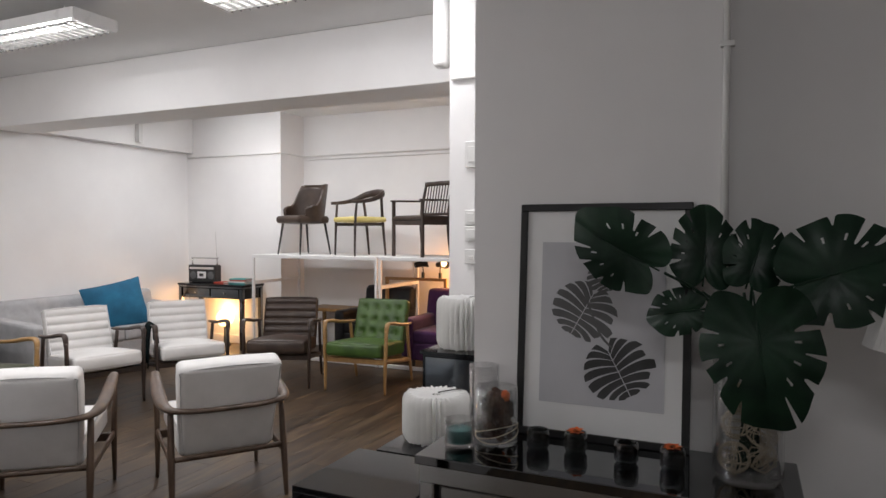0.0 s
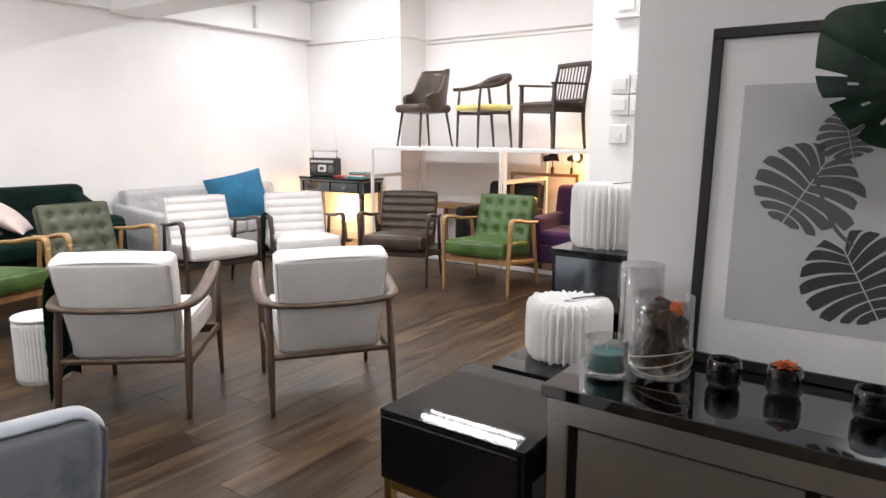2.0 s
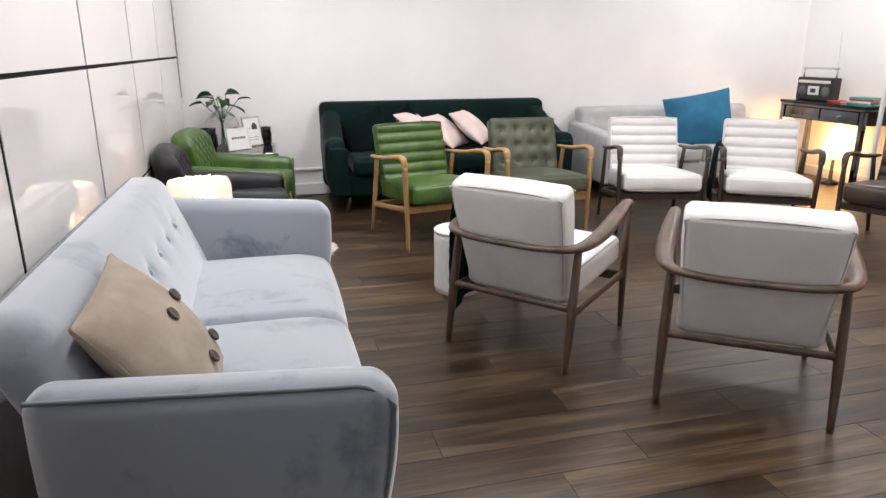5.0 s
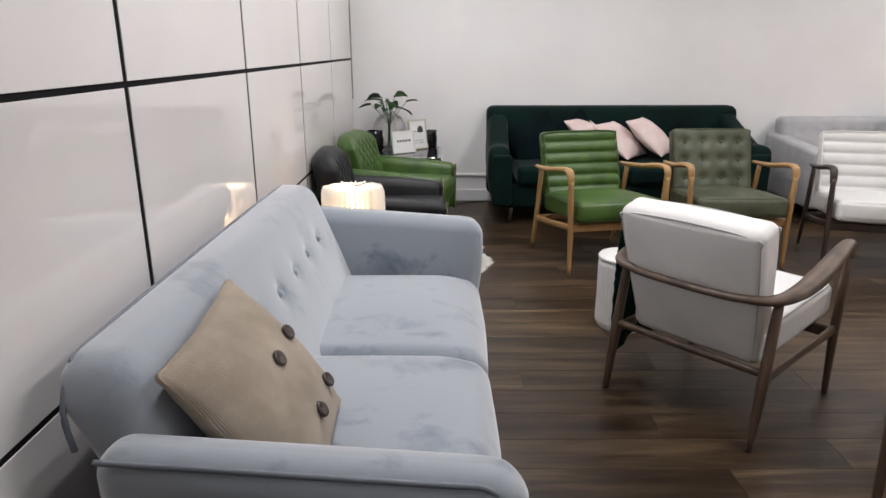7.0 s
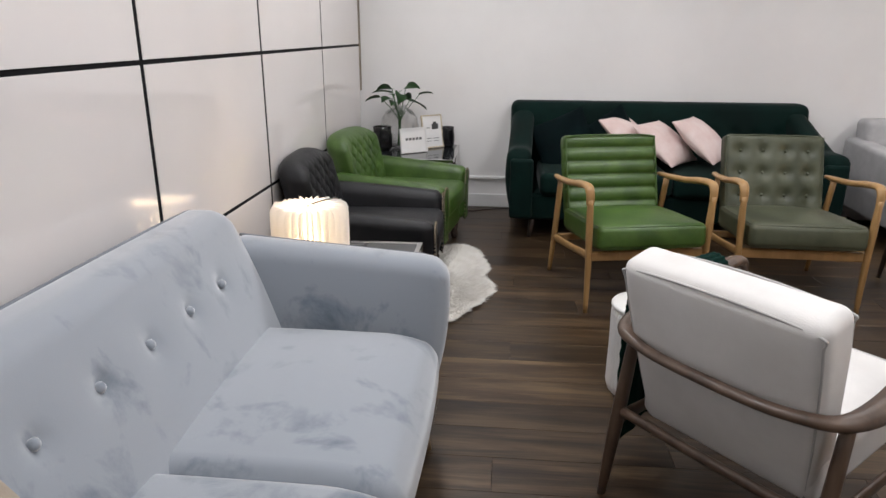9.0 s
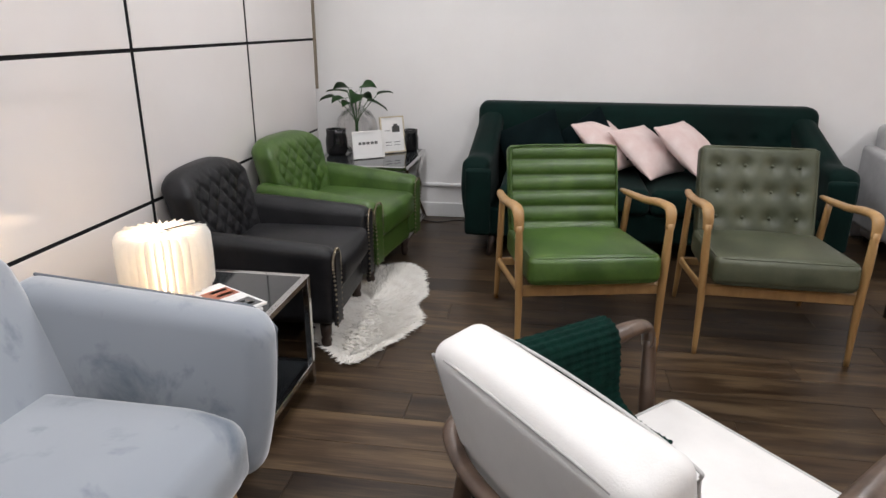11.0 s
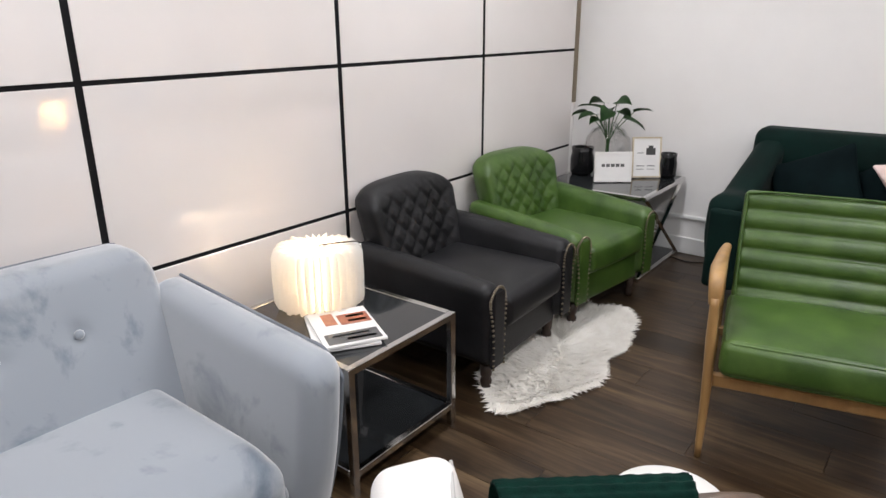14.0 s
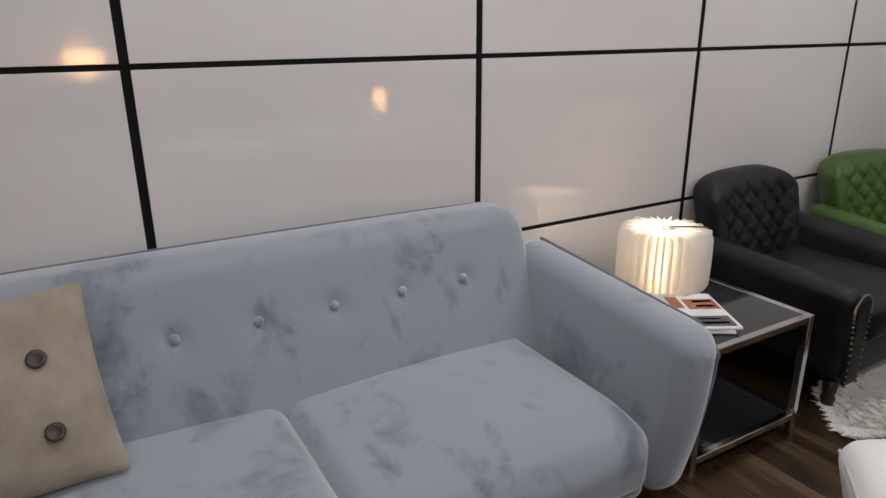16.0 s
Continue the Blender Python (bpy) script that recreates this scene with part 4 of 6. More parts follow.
def drape(name, label, material, m, section, y0, y1, rib=0.0, n=40, side=1):
    """Cloth that follows a section (x, z) and runs from y0 to y1, with folds; 4 mm thick."""
    path = smooth_path([(x, 0, z) for x, z in section], 14 if rib else 8)
    last = len(path) - 1
    run = [0.0]
    for a, b in zip(path, path[1:]):
        run.append(run[-1] + (b - a).length)
    bm = bmesh.new()
    upper, lower = [], []
    for i in range(n + 1):
        t = i / n
        top, low = [], []
        for j, p in enumerate(path):
            s = j / last
            way = (path[min(last, j + 1)] - path[max(0, j - 1)]).normalized()
            out = Vector((way.z, 0, -way.x))
            free = min(1, max(0, (s - 0.6) * 3))
            sag = 0.016 * math.sin(t * 9 + s * 3) * free
            w = y0 + (y1 - y0) * t + 0.02 * math.sin(s * 7) * (t - 0.5)
            q = Vector((p.x - abs(sag), w, p.z + 0.05 * free * math.sin(t * 4)))
            ridge = rib * math.sin(run[j] / 0.018 * 2 * math.pi) + 0.4 * rib * math.sin(i * 1.7)
            top.append(bm.verts.new(q + out * (side * (0.006 + ridge))))
            low.append(bm.verts.new(q))
        upper.append(top)
        lower.append(low)
    for rows in (upper, lower):
        for a, b in zip(rows, rows[1:]):
            for k in range(last):
                bm.faces.new((a[k], b[k], b[k + 1], a[k + 1]))
    for a, b in ((upper[0], lower[0]), (upper[-1], lower[-1]), ([r[0] for r in upper], [r[0] for r in lower]), ([r[-1] for r in upper], [r[-1] for r in lower])):
        for k in range(len(a) - 1):
            bm.faces.new((a[k], a[k + 1], b[k + 1], b[k]))
    bmesh.ops.recalc_face_normals(bm, faces=bm.faces)
    return tagged(part(name, bm, material, m=m), label, "blanket")


drape("throw_blanket", "dark green ribbed knit throw over the chair arm", KNIT, at(-3.666, 2.597, 0, 40.0),
      [(-0.10, 0.475), (-0.20, 0.480), (-0.268, 0.52), (-0.278, 0.60), (-0.295, 0.672), (-0.338, 0.695), (-0.380, 0.672), (-0.396, 0.60), (-0.402, 0.45), (-0.405, 0.25), (-0.41, 0.07)], 0.17, -0.17, 0.0025)
drape("dark_jacket", "black cloth hanging over the chair arm", CLOTH_NAVY, front_to(-4.99, 4.585, -4.65, 5.145),
      [(0.295, 0.50), (0.305, 0.62), (0.325, 0.672), (0.36, 0.63), (0.38, 0.45), (0.385, 0.27)], 0.27, 0.02, 0.0, 40, -1)


def fur_rug():
    rg = thing("fur_rug", "white shaggy sheepskin rug under the armchairs", "rug", at(-5.60, 1.47, 0, 3))
    rnd = random.Random(4)

    def edge(a):
        return 0.60 * (1 + 0.07 * math.sin(3 * a + 0.6) + 0.06 * math.sin(5 * a + 2) + 0.04 * math.sin(9 * a)), 0.27 * (1 + 0.10 * math.sin(2 * a + 1) + 0.08 * math.sin(7 * a) + 0.04 * math.sin(11 * a + 1))
    bm = bmesh.new()
    c = bm.verts.new((0, 0, 0.02))
    ring, low = [], []
    for i in range(60):
        a = 2 * math.pi * i / 60
        ex, ey = edge(a)
        ring.append(bm.verts.new((0.96 * ex * math.cos(a), 0.96 * ey * math.sin(a), 0.016)))
        low.append(bm.verts.new((ex * math.cos(a), ey * math.sin(a), 0.001)))
    for i in range(60):
        j = (i + 1) % 60
        bm.faces.new((c, ring[i], ring[j]))
        bm.faces.new((ring[i], low[i], low[j], ring[j]))
    part("hide", bm, FUR, rg)
    verts, faces = [], []
    for i in range(12000):
        a = rnd.random() * 2 * math.pi
        f = math.sqrt(rnd.random())
        ex, ey = edge(a)
        x, y = f * ex * math.cos(a), f * ey * math.sin(a)
        out = a + rnd.uniform(-0.9, 0.9)
        ln = rnd.uniform(0.02, 0.055)
        tip = (x + ln * math.cos(out), y + ln * math.sin(out), 0.004 + (0.018 + ln * 0.35) * (1 if f < 0.9 else 0.4))
        w = rnd.uniform(0.002, 0.005)
        k = len(verts)
        verts += [(x - w * math.sin(out), y + w * math.cos(out), 0.012), (x + w * math.sin(out), y - w * math.cos(out), 0.012), (x, y, 0.020), tip]
        faces += [(k, k + 1, k + 3), (k + 1, k + 2, k + 3), (k + 2, k, k + 3)]
    me = bpy.data.meshes.new("fur")
    me.from_pydata(verts, [], faces)
    me.materials.append(FUR)
    fur = new("fur", me)
    fur.parent = rg
    fur["kind"] = "stuff"
    return rg


fur_rug()


def magazine(label, m, w, h, th, bars, cover):
    mg = thing("magazine", label, "magazine", m, "magazines on the side table")
    part("pages", box((-w / 2, -h / 2, 0), (w / 2, h / 2, th), 0.0015), PAPER_FLAT, mg, smooth=False)
    part("cover", box((-w / 2 + 0.001, -h / 2 + 0.001, th + 0.0004), (w / 2 - 0.001, h / 2 - 0.001, th + 0.001)), cover, mg, smooth=False)
    for x0, y0, x1, y1, mat in bars:
        part("cover_patch", box((x0 * w, y0 * h, th + 0.0012), (x1 * w, y1 * h, th + 0.0018)), mat, mg, smooth=False)
    return mg


magazine("white magazine with dark cover printing on the glass table", at(-4.425, 1.225, 0.467, 56), 0.285, 0.215, 0.009, [(-0.45, -0.4, -0.2, 0.1, INK)], PAPER_FLAT)
magazine("magazine with a red brick house on its cover", at(-4.435, 1.235, 0.479, 61), 0.28, 0.21, 0.008,
         [(-0.32, -0.05, -0.02, 0.46, BRICK_RED), (-0.40, -0.30, -0.06, -0.10, BRICK_RED), (-0.28, 0.10, -0.22, 0.40, PAPER_FLAT), (-0.14, 0.10, -0.08, 0.40, PAPER_FLAT),
          (0.02, -0.36, 0.06, 0.42, PAPER_FLAT), (0.09, -0.36, 0.13, 0.42, PAPER_FLAT), (0.18, -0.42, 0.46, 0.44, INK_GREY), (0.24, -0.3, 0.28, 0.3, PAPER_FLAT), (0.34, -0.1, 0.40, 0.36, PAPER_FLAT)], PAPER_FLAT)


# ---- corner table with frames, jars and plant ----
def cross_table():
    tb = thing("end_table", "chrome end table with crossed legs and glass top", "table")
    x0, x1, y0, y1, h = -7.29, -6.61, 0.76, 1.425, 0.52
    for y in (y0, y1):
        part("top_rail", box((x0, y - 0.0125, h - 0.025), (x1, y + 0.0125, h), 0.002), CHROME, tb, smooth=False)
        part("base_rail", box((x0, y - 0.0125, 0), (x1, y + 0.0125, 0.025), 0.002), CHROME, tb, smooth=False)
        for a, b in (((x0 + 0.02, 0.02), (x1 - 0.02, h - 0.02)), ((x1 - 0.02, 0.02), (x0 + 0.02, h - 0.02))):
            off = 0.006 if a[0] < b[0] else -0.006
            part("crossed_leg", tube([(a[0], y + off, a[1]), (b[0], y + off, b[1])], 0.014, 4, 1, curve=False), CHROME, tb, smooth=False)
    for x in (x0, x1):
        for z in (0, h - 0.025):
            part("cross_rail", box((x - 0.0125, y0 + 0.0125, z), (x + 0.0125, y1 - 0.0125, z + 0.025), 0.002), CHROME, tb, smooth=False)
    part("glass_top", box((x0 + 0.013, y0 + 0.013, h - 0.012), (x1 - 0.013, y1 - 0.013, h - 0.001), 0.001), SMOKE, tb, "dark glass top", smooth=False)
    part("glass_shelf", box((x0 + 0.013, y0 + 0.013, 0.016), (x1 - 0.013, y1 - 0.013, 0.024), 0.001), SMOKE, tb, smooth=False)


cross_table()


def table_frame(name, label, m, w, h, edge, mats, bars):
    fr = thing(name, label, "picture frame", m)
    rim, paper = mats
    part("rim", join(box((-w / 2, -0.008, 0), (w / 2, 0.008, edge)), box((-w / 2, -0.008, h - edge), (w / 2, 0.008, h)), box((-w / 2, -0.008, edge), (-w / 2 + edge, 0.008, h - edge)), box((w / 2 - edge, -0.008, edge), (w / 2, 0.008, h - edge))), rim, fr, smooth=False)
    part("sheet", box((-w / 2 + edge, -0.004, edge), (w / 2 - edge, 0.003, h - edge)), paper, fr, smooth=False)
    for x0, z0, x1, z1, mat in bars:
        part("print", box((x0 * w, 0.0031, z0 * h), (x1 * w, 0.0038, z1 * h)), mat, fr, smooth=False)
    part("strut", moved(box((-0.02, -0.006, 0), (0.02, 0.0, h * 0.8)), pose(0, -0.06, 0, -18 if h > 0.18 else -24, 0, 0)), rim, fr, smooth=False)
    return fr


table_frame("sign_holder", "clear acrylic block with a white printed card", pose(-6.86, 1.125, 0.524, 8, 0, -52), 0.23, 0.185, 0.013, (PLASTIC_WHITE, PAPER_FLAT),
            [(-0.30, 0.50, -0.20, 0.60, INK_GREY), (-0.17, 0.50, -0.07, 0.60, INK_GREY), (-0.04, 0.50, 0.06, 0.60, INK_GREY), (0.09, 0.50, 0.19, 0.60, INK_GREY), (0.22, 0.50, 0.31, 0.60, INK_GREY)])
table_frame("photo_frame", "thin pale gold frame with small house drawings", pose(-7.10, 1.245, 0.524, 10, 0, -52), 0.185, 0.255, 0.009, (RATTAN, PAPER_FLAT),
            [(-0.30, 0.56, 0.02, 0.73, INK), (-0.22, 0.73, -0.06, 0.79, INK), (0.10, 0.60, 0.32, 0.62, INK_GREY), (-0.28, 0.28, -0.02, 0.30, INK_GREY), (0.08, 0.28, 0.34, 0.30, INK_GREY), (-0.28, 0.20, -0.02, 0.215, INK_GREY), (0.08, 0.20, 0.34, 0.215, INK_GREY)])


def jar(label, m, r, h, mat):
    return tagged(part("candle_jar", lathe([(0, 0), (r * 0.8, 0), (r, h * 0.12), (r * 1.02, h * 0.6), (r * 0.9, h * 0.82), (r * 0.96, h), (r * 0.9, h), (r * 0.82, h * 0.8), (0, h * 0.78)], 28), mat, m=m), label, "candle")


jar("black ribbed glass candle jar on the end table", at(-6.97, 0.86, 0.521), 0.075, 0.18, LACQUER)
jar("dark glass candle jar behind the photo frame", at(-7.20, 1.345, 0.521), 0.055, 0.155, LACQUER)


def heart_leaf(size, bend=0.25, n=8):
    """A heart-shaped leaf from the origin along +y, slightly folded and drooping."""
    bm = bmesh.new()
    rows = []
    for i in range(n + 1):
        t = i / n
        w = 0.5 * math.sin(math.pi * min(1, t ** 0.62)) ** 0.8 * size * 0.78 if 0 < t < 1 else 0
        z = -bend * size * t * t
        if w == 0:
            rows.append([bm.verts.new((0, t * size, z))])
        else:
            rows.append([bm.verts.new((s * w, t * size - 0.06 * size * abs(s) * (1 - t), z + 0.10 * size * abs(s) ** 1.5)) for s in (-1, -0.5, 0, 0.5, 1)])
    for a, b in zip(rows, rows[1:]):
        if len(a) == 1 and len(b) > 1:
            for k in range(4):
                bm.faces.new((a[0], b[k + 1], b[k]))
        elif len(b) == 1:
            for k in range(4):
                bm.faces.new((a[k], a[k + 1], b[0]))
        else:
            for k in range(4):
                bm.faces.new((a[k], a[k + 1], b[k + 1], b[k]))
    bmesh.ops.solidify(bm, geom=bm.faces[:], thickness=0.0012)
    return bm


def vase_plant():
    vs = thing("glass_vase", "round clear glass vase with green cuttings", "vase", at(-7.08, 0.98, 0.521))
    part("vase_body", lathe([(0, 0.004), (0.06, 0.004), (0.11, 0.045), (0.142, 0.11), (0.150, 0.17), (0.138, 0.235), (0.10, 0.29), (0.055, 0.315), (0.05, 0.33), (0.047, 0.33), (0.052, 0.312), (0.097, 0.286), (0.134, 0.233), (0.145, 0.17), (0.137, 0.112), (0.106, 0.049), (0.058, 0.009), (0, 0.009)], 32), CLEAR, vs)
    rnd = random.Random(7)
    for i in range(11):
        a = 2 * math.pi * i / 11 + rnd.uniform(-0.3, 0.3)
        up = rnd.uniform(0.34, 0.50)
        out = rnd.uniform(0.05, 0.15)
        tip = Vector((out * math.cos(a), out * math.sin(a), up))
        stem = part("stem", tube([(0.02 * math.cos(a), 0.02 * math.sin(a), 0.02), (0.01 * math.cos(a), 0.01 * math.sin(a), 0.22), tuple(tip)], 0.003, 6, 6), LEAF_LIGHT, vs)
        part("leaf", moved(heart_leaf(rnd.uniform(0.11, 0.17), 0.40), Matrix.Translation(tip) @ pose(0, 0, 0, rnd.uniform(-15, 35), rnd.uniform(-35, 35), math.degrees(a) - 90)), LEAF_LIGHT, stem)


vase_plant()


# ---- display shelf with dining chairs ----
SHELF_Z, SHELF_Y0, SHELF_Y1 = 1.245, 6.66, 7.62


def shelf_unit(x0, x1):
    sh = thing("display_shelf", "white steel display frame carrying dining chairs", "shelf", None, "display frames")
    b = 0.03
    for x in (x0, x1 - b):
        for y in (SHELF_Y0, SHELF_Y1 - b):
            part("post", box((x, y, 0), (x + b, y + b, SHELF_Z - 0.04), 0.002), WHITE_METAL, sh, smooth=False)
    for y in (SHELF_Y0, SHELF_Y1 - b):
        part("bottom_rail", box((x0 + b, y, 0.005), (x1 - b, y + b, 0.045), 0.002), WHITE_METAL, sh, smooth=False)
    part("top_board", box((x0, SHELF_Y0, SHELF_Z - 0.04), (x1, SHELF_Y1, SHELF_Z), 0.003), WHITE_METAL, sh, smooth=False)
    for x in (x0, x1 - b):
        part("side_rail", box((x, SHELF_Y0 + b, 0.88), (x + b, SHELF_Y1 - b, 0.92), 0.002), WHITE_METAL, sh, smooth=False)


shelf_unit(-5.66, -3.885)
shelf_unit(-3.865, -2.09)


def shell_chair(m):
    """Upholstered tub dining chair facing +y."""
    ch = thing("dining_chair", "dark brown leather tub dining chair on the shelf", "chair", m, "dining chairs on the shelf")
    bm = bmesh.new()
    n, k = 28, 8
    rows = []
    for i in range(n + 1):
        a = radians(-125 + 250 * i / n)
        up = max(0.0, min(1.0, (90 - abs(math.degrees(a))) / 32))
        hgt = 0.205 + 0.27 * up * up * (3 - 2 * up) - 0.05 * max(0, (abs(math.degrees(a)) - 95) / 30) ** 2
        col = []
        for j in range(k + 1):
            s = j / k
            rr = 0.24 + 0.02 * s
            col.append(bm.verts.new((rr * 1.05 * math.sin(a), -rr * math.cos(a) - 0.055 * s * max(0, math.cos(a)), 0.40 + s * hgt)))
        rows.append(col)
    for a, b in zip(rows, rows[1:]):
        for j in range(k):
            bm.faces.new((a[j], b[j], b[j + 1], a[j + 1]))
    bmesh.ops.recalc_face_normals(bm, faces=bm.faces)
    bmesh.ops.solidify(bm, geom=bm.faces[:], thickness=0.035)
    part("shell", bm, LEATHER_BROWN, ch)
    part("seat", moved(soft(0.48, 0.48, 0.09, 0.04, (8, 8, 3), (0, 0, 0.015)), pose(0, 0.02, 0.43)), LEATHER_BROWN, ch)
    for sx in (-1, 1):
        for y, o in ((0.18, 0.05), (-0.18, -0.06)):
            part("leg", tube([(sx * 0.22, y + o, 0), (sx * 0.18, y, 0.40)], [0.010, 0.016], 8, 2), BLACK_METAL, ch)


def horseshoe_chair(m):
    ch = thing("dining_chair", "dark wooden armchair with curved rail and yellow seat", "chair", m, "dining chairs on the shelf")
    for sx in (-1, 1):
        part("leg", tube([(sx * 0.25, 0.20, 0), (sx * 0.245, 0.19, 0.40), (sx * 0.25, 0.17, 0.63)], [0.011, 0.017, 0.013], 8, 3), WOOD_DEEP, ch)
        part("leg", tube([(sx * 0.20, -0.24, 0), (sx * 0.20, -0.20, 0.40), (sx * 0.22, -0.17, 0.68)], [0.012, 0.019, 0.016], 8, 3), WOOD_DEEP, ch)
        part("side_rail", tube([(sx * 0.245, 0.19, 0.37), (sx * 0.20, -0.20, 0.37)], 0.018, 8, 2), WOOD_DEEP, ch)
    rail = [(0.27, 0.24, 0.625), (0.28, 0.10, 0.635), (0.275, -0.06, 0.67), (0.21, -0.20, 0.735), (0.0, -0.245, 0.755), (-0.21, -0.20, 0.735), (-0.275, -0.06, 0.67), (-0.28, 0.10, 0.635), (-0.27, 0.24, 0.625)]
    part("curved_rail", tube(rail, [0.012, 0.015, 0.018, 0.027, 0.030, 0.027, 0.018, 0.015, 0.012], 10, 5, (0.8, 1.5)), WOOD_DEEP, ch)
    part("seat", moved(soft(0.50, 0.46, 0.06, 0.025, (8, 8, 2), (0, 0, 0.012)), pose(0, 0.0, 0.425)), YELLOW, ch, "pale yellow leather seat")


def slat_chair(m, hide=LEATHER_BROWN, label="dark wooden armchair with slatted back and brown seat"):
    ch = thing("dining_chair", label, "chair", m, "dining chairs on the shelf")
    for sx in (-1, 1):
        part("leg", box((sx * 0.25 - 0.017, 0.19, 0), (sx * 0.25 + 0.017, 0.225, 0.63), 0.004), WOOD_DEEP, ch, smooth=False)
        part("leg", tube([(sx * 0.235, -0.24, 0), (sx * 0.235, -0.20, 0.42), (sx * 0.235, -0.29, 0.86)], [0.016, 0.021, 0.015], 8, 4), WOOD_DEEP, ch)
        part("armrest", tube([(sx * 0.25, 0.24, 0.635), (sx * 0.255, 0.0, 0.64), (sx * 0.24, -0.24, 0.645)], [0.016, 0.018, 0.014], 8, 4, (1.5, 0.7)), WOOD_DEEP, ch)
        part("side_rail", box((sx * 0.24 - 0.012, -0.2, 0.36), (sx * 0.24 + 0.012, 0.19, 0.41)), WOOD_DEEP, ch, smooth=False)
    part("top_rail", tube([(-0.25, -0.285, 0.85), (0, -0.305, 0.855), (0.25, -0.285, 0.85)], 0.018, 8, 4, (0.7, 1.5)), WOOD_DEEP, ch)
    part("lower_rail", tube([(-0.235, -0.22, 0.49), (0, -0.23, 0.49), (0.235, -0.22, 0.49)], 0.014, 8, 4, (0.7, 1.2)), WOOD_DEEP, ch)
    for i in range(9):
        x = -0.19 + 0.0475 * i
        part("slat", tube([(x, -0.228, 0.49), (x, -0.295, 0.84)], 0.008, 6, 1, (1.1, 0.8), curve=False), WOOD_DEEP, ch)
    part("seat", moved(soft(0.50, 0.46, 0.06, 0.025, (8, 8, 2), (0, 0, 0.01)), pose(0, 0.0, 0.435)), hide, ch, "leather seat pad")
    part("front_rail", box((-0.235, 0.19, 0.36), (0.235, 0.215, 0.41)), WOOD_DEEP, ch, smooth=False)


shell_chair(at(-5.14, 7.02, SHELF_Z, 164))
horseshoe_chair(at(-4.33, 7.02, SHELF_Z, 150))
slat_chair(at(-3.52, 7.05, SHELF_Z, 158))
slat_chair(at(-2.70, 7.08, SHELF_Z, 168), LEATHER_BLACK, "dark wooden armchair with slatted back and black seat")


# ---- things under the shelf ----
def spot_lamp(label, m, aim, lit):
    sp = thing("clamp_lamp", label, "lamp", m, "black clamp lamps")
    part("clamp", box((-0.015, -0.02, -0.05), (0.015, 0.02, 0.02), 0.004), BLACK_METAL, sp, smooth=False)
    part("arm", tube([(0, 0, 0.02), (0, 0, 0.07), (0.02, 0, 0.10)], 0.007, 8, 4), BLACK_METAL, sp)
    head = part("head", moved(lathe([(0, -0.09), (0.03, -0.09), (0.036, -0.05), (0.040, 0.0), (0.062, 0.06), (0.066, 0.075), (0.060, 0.072), (0.036, 0.0), (0, -0.02)], 24), pose(0.02, 0, 0.125) @ aim), BLACK_METAL, sp)
    if lit:
        part("bulb", moved(lathe([(0, 0.0), (0.028, 0.01), (0.038, 0.035), (0.028, 0.06), (0, 0.068)], 16), pose(0.02, 0, 0.125) @ aim), BULB_WARM, head)


def trestle():
    tr = thing("wooden_rack", "light wooden rack carrying clamp lamps", "rack")
    for x in (-4.20, -3.40):
        part("post", box((x - 0.018, 7.44, 0), (x + 0.018, 7.476, 0.93), 0.003), WOOD_OAK, tr, smooth=False)
    part("rail", box((-4.22, 7.435, 0.93), (-3.38, 7.481, 0.965), 0.003), WOOD_OAK, tr, smooth=False)
    part("foot_rail", box((-4.182, 7.445, 0.3), (-3.418, 7.471, 0.33), 0.003), WOOD_OAK, tr, smooth=False)


trestle()
spot_lamp("black clamp spot lamp on the wooden rack", at(-3.70, 7.46, 1.015, 180), pose(0, 0, 0, 0, -75, 25), False)
spot_lamp("lit black clamp spot lamp on the wooden rack", at(-3.47, 7.46, 1.015, 0), pose(0, 0, 0, 0, 82, -30), True)


def low_sofa(name, label, cat, mat, m, w, h, d=0.8):
    so = thing(name, label, cat, m)

    def tuft(q):
        if q.y > 0:
            g = 0.14
            u, v = abs(((q.x / g) % 1) - 0.5), abs(((q.z / g) % 1) - 0.5)
            q = Vector((q.x, q.y - 0.015 * math.exp(-(u * u + v * v) / 0.02), q.z))
        return Vector((q.x, q.y - max(0, q.z) * 0.2, q.z))
    part("backrest", moved(soft(w, 0.18, h - 0.15, 0.05, (24, 3, 16), (0, 0.01, 0), tuft), pose(0, -d / 2 + 0.12, 0.15 + (h - 0.15) / 2)), mat, so)
    part("base", moved(soft(w - 0.1, d - 0.1, 0.2, 0.03, (6, 4, 2)), pose(0, 0.02, 0.22)), mat, so)
    part("seat_cushion", moved(soft(w - 0.2, d - 0.22, 0.14, 0.04, (8, 8, 3), (0, 0, 0.02)), pose(0, 0.08, 0.375)), mat, so)
    for s in (-1, 1):
        part("armrest", moved(soft(0.14, d - 0.04, 0.44, 0.045, (3, 6, 5)), pose(s * (w / 2 - 0.06), 0.02, 0.36)), mat, so)
        for y in (-d / 2 + 0.1, d / 2 - 0.1):
            part("leg", tube([(s * (w / 2 - 0.1), y, 0), (s * (w / 2 - 0.11), y, 0.14)], [0.014, 0.022], 8, 1), WOOD_DEEP, so)


low_sofa("armchair", "aubergine velvet armchair with deep tufting under the shelf", "armchair", VELVET_PURPLE, at(-3.02, 7.0, 0, 180), 1.05, 0.86)
low_sofa("armchair", "black leather armchair standing beneath the shelf", "armchair", LEATHER_BLACK, at(-4.25, 7.28, 0, 176), 0.70, 0.84)


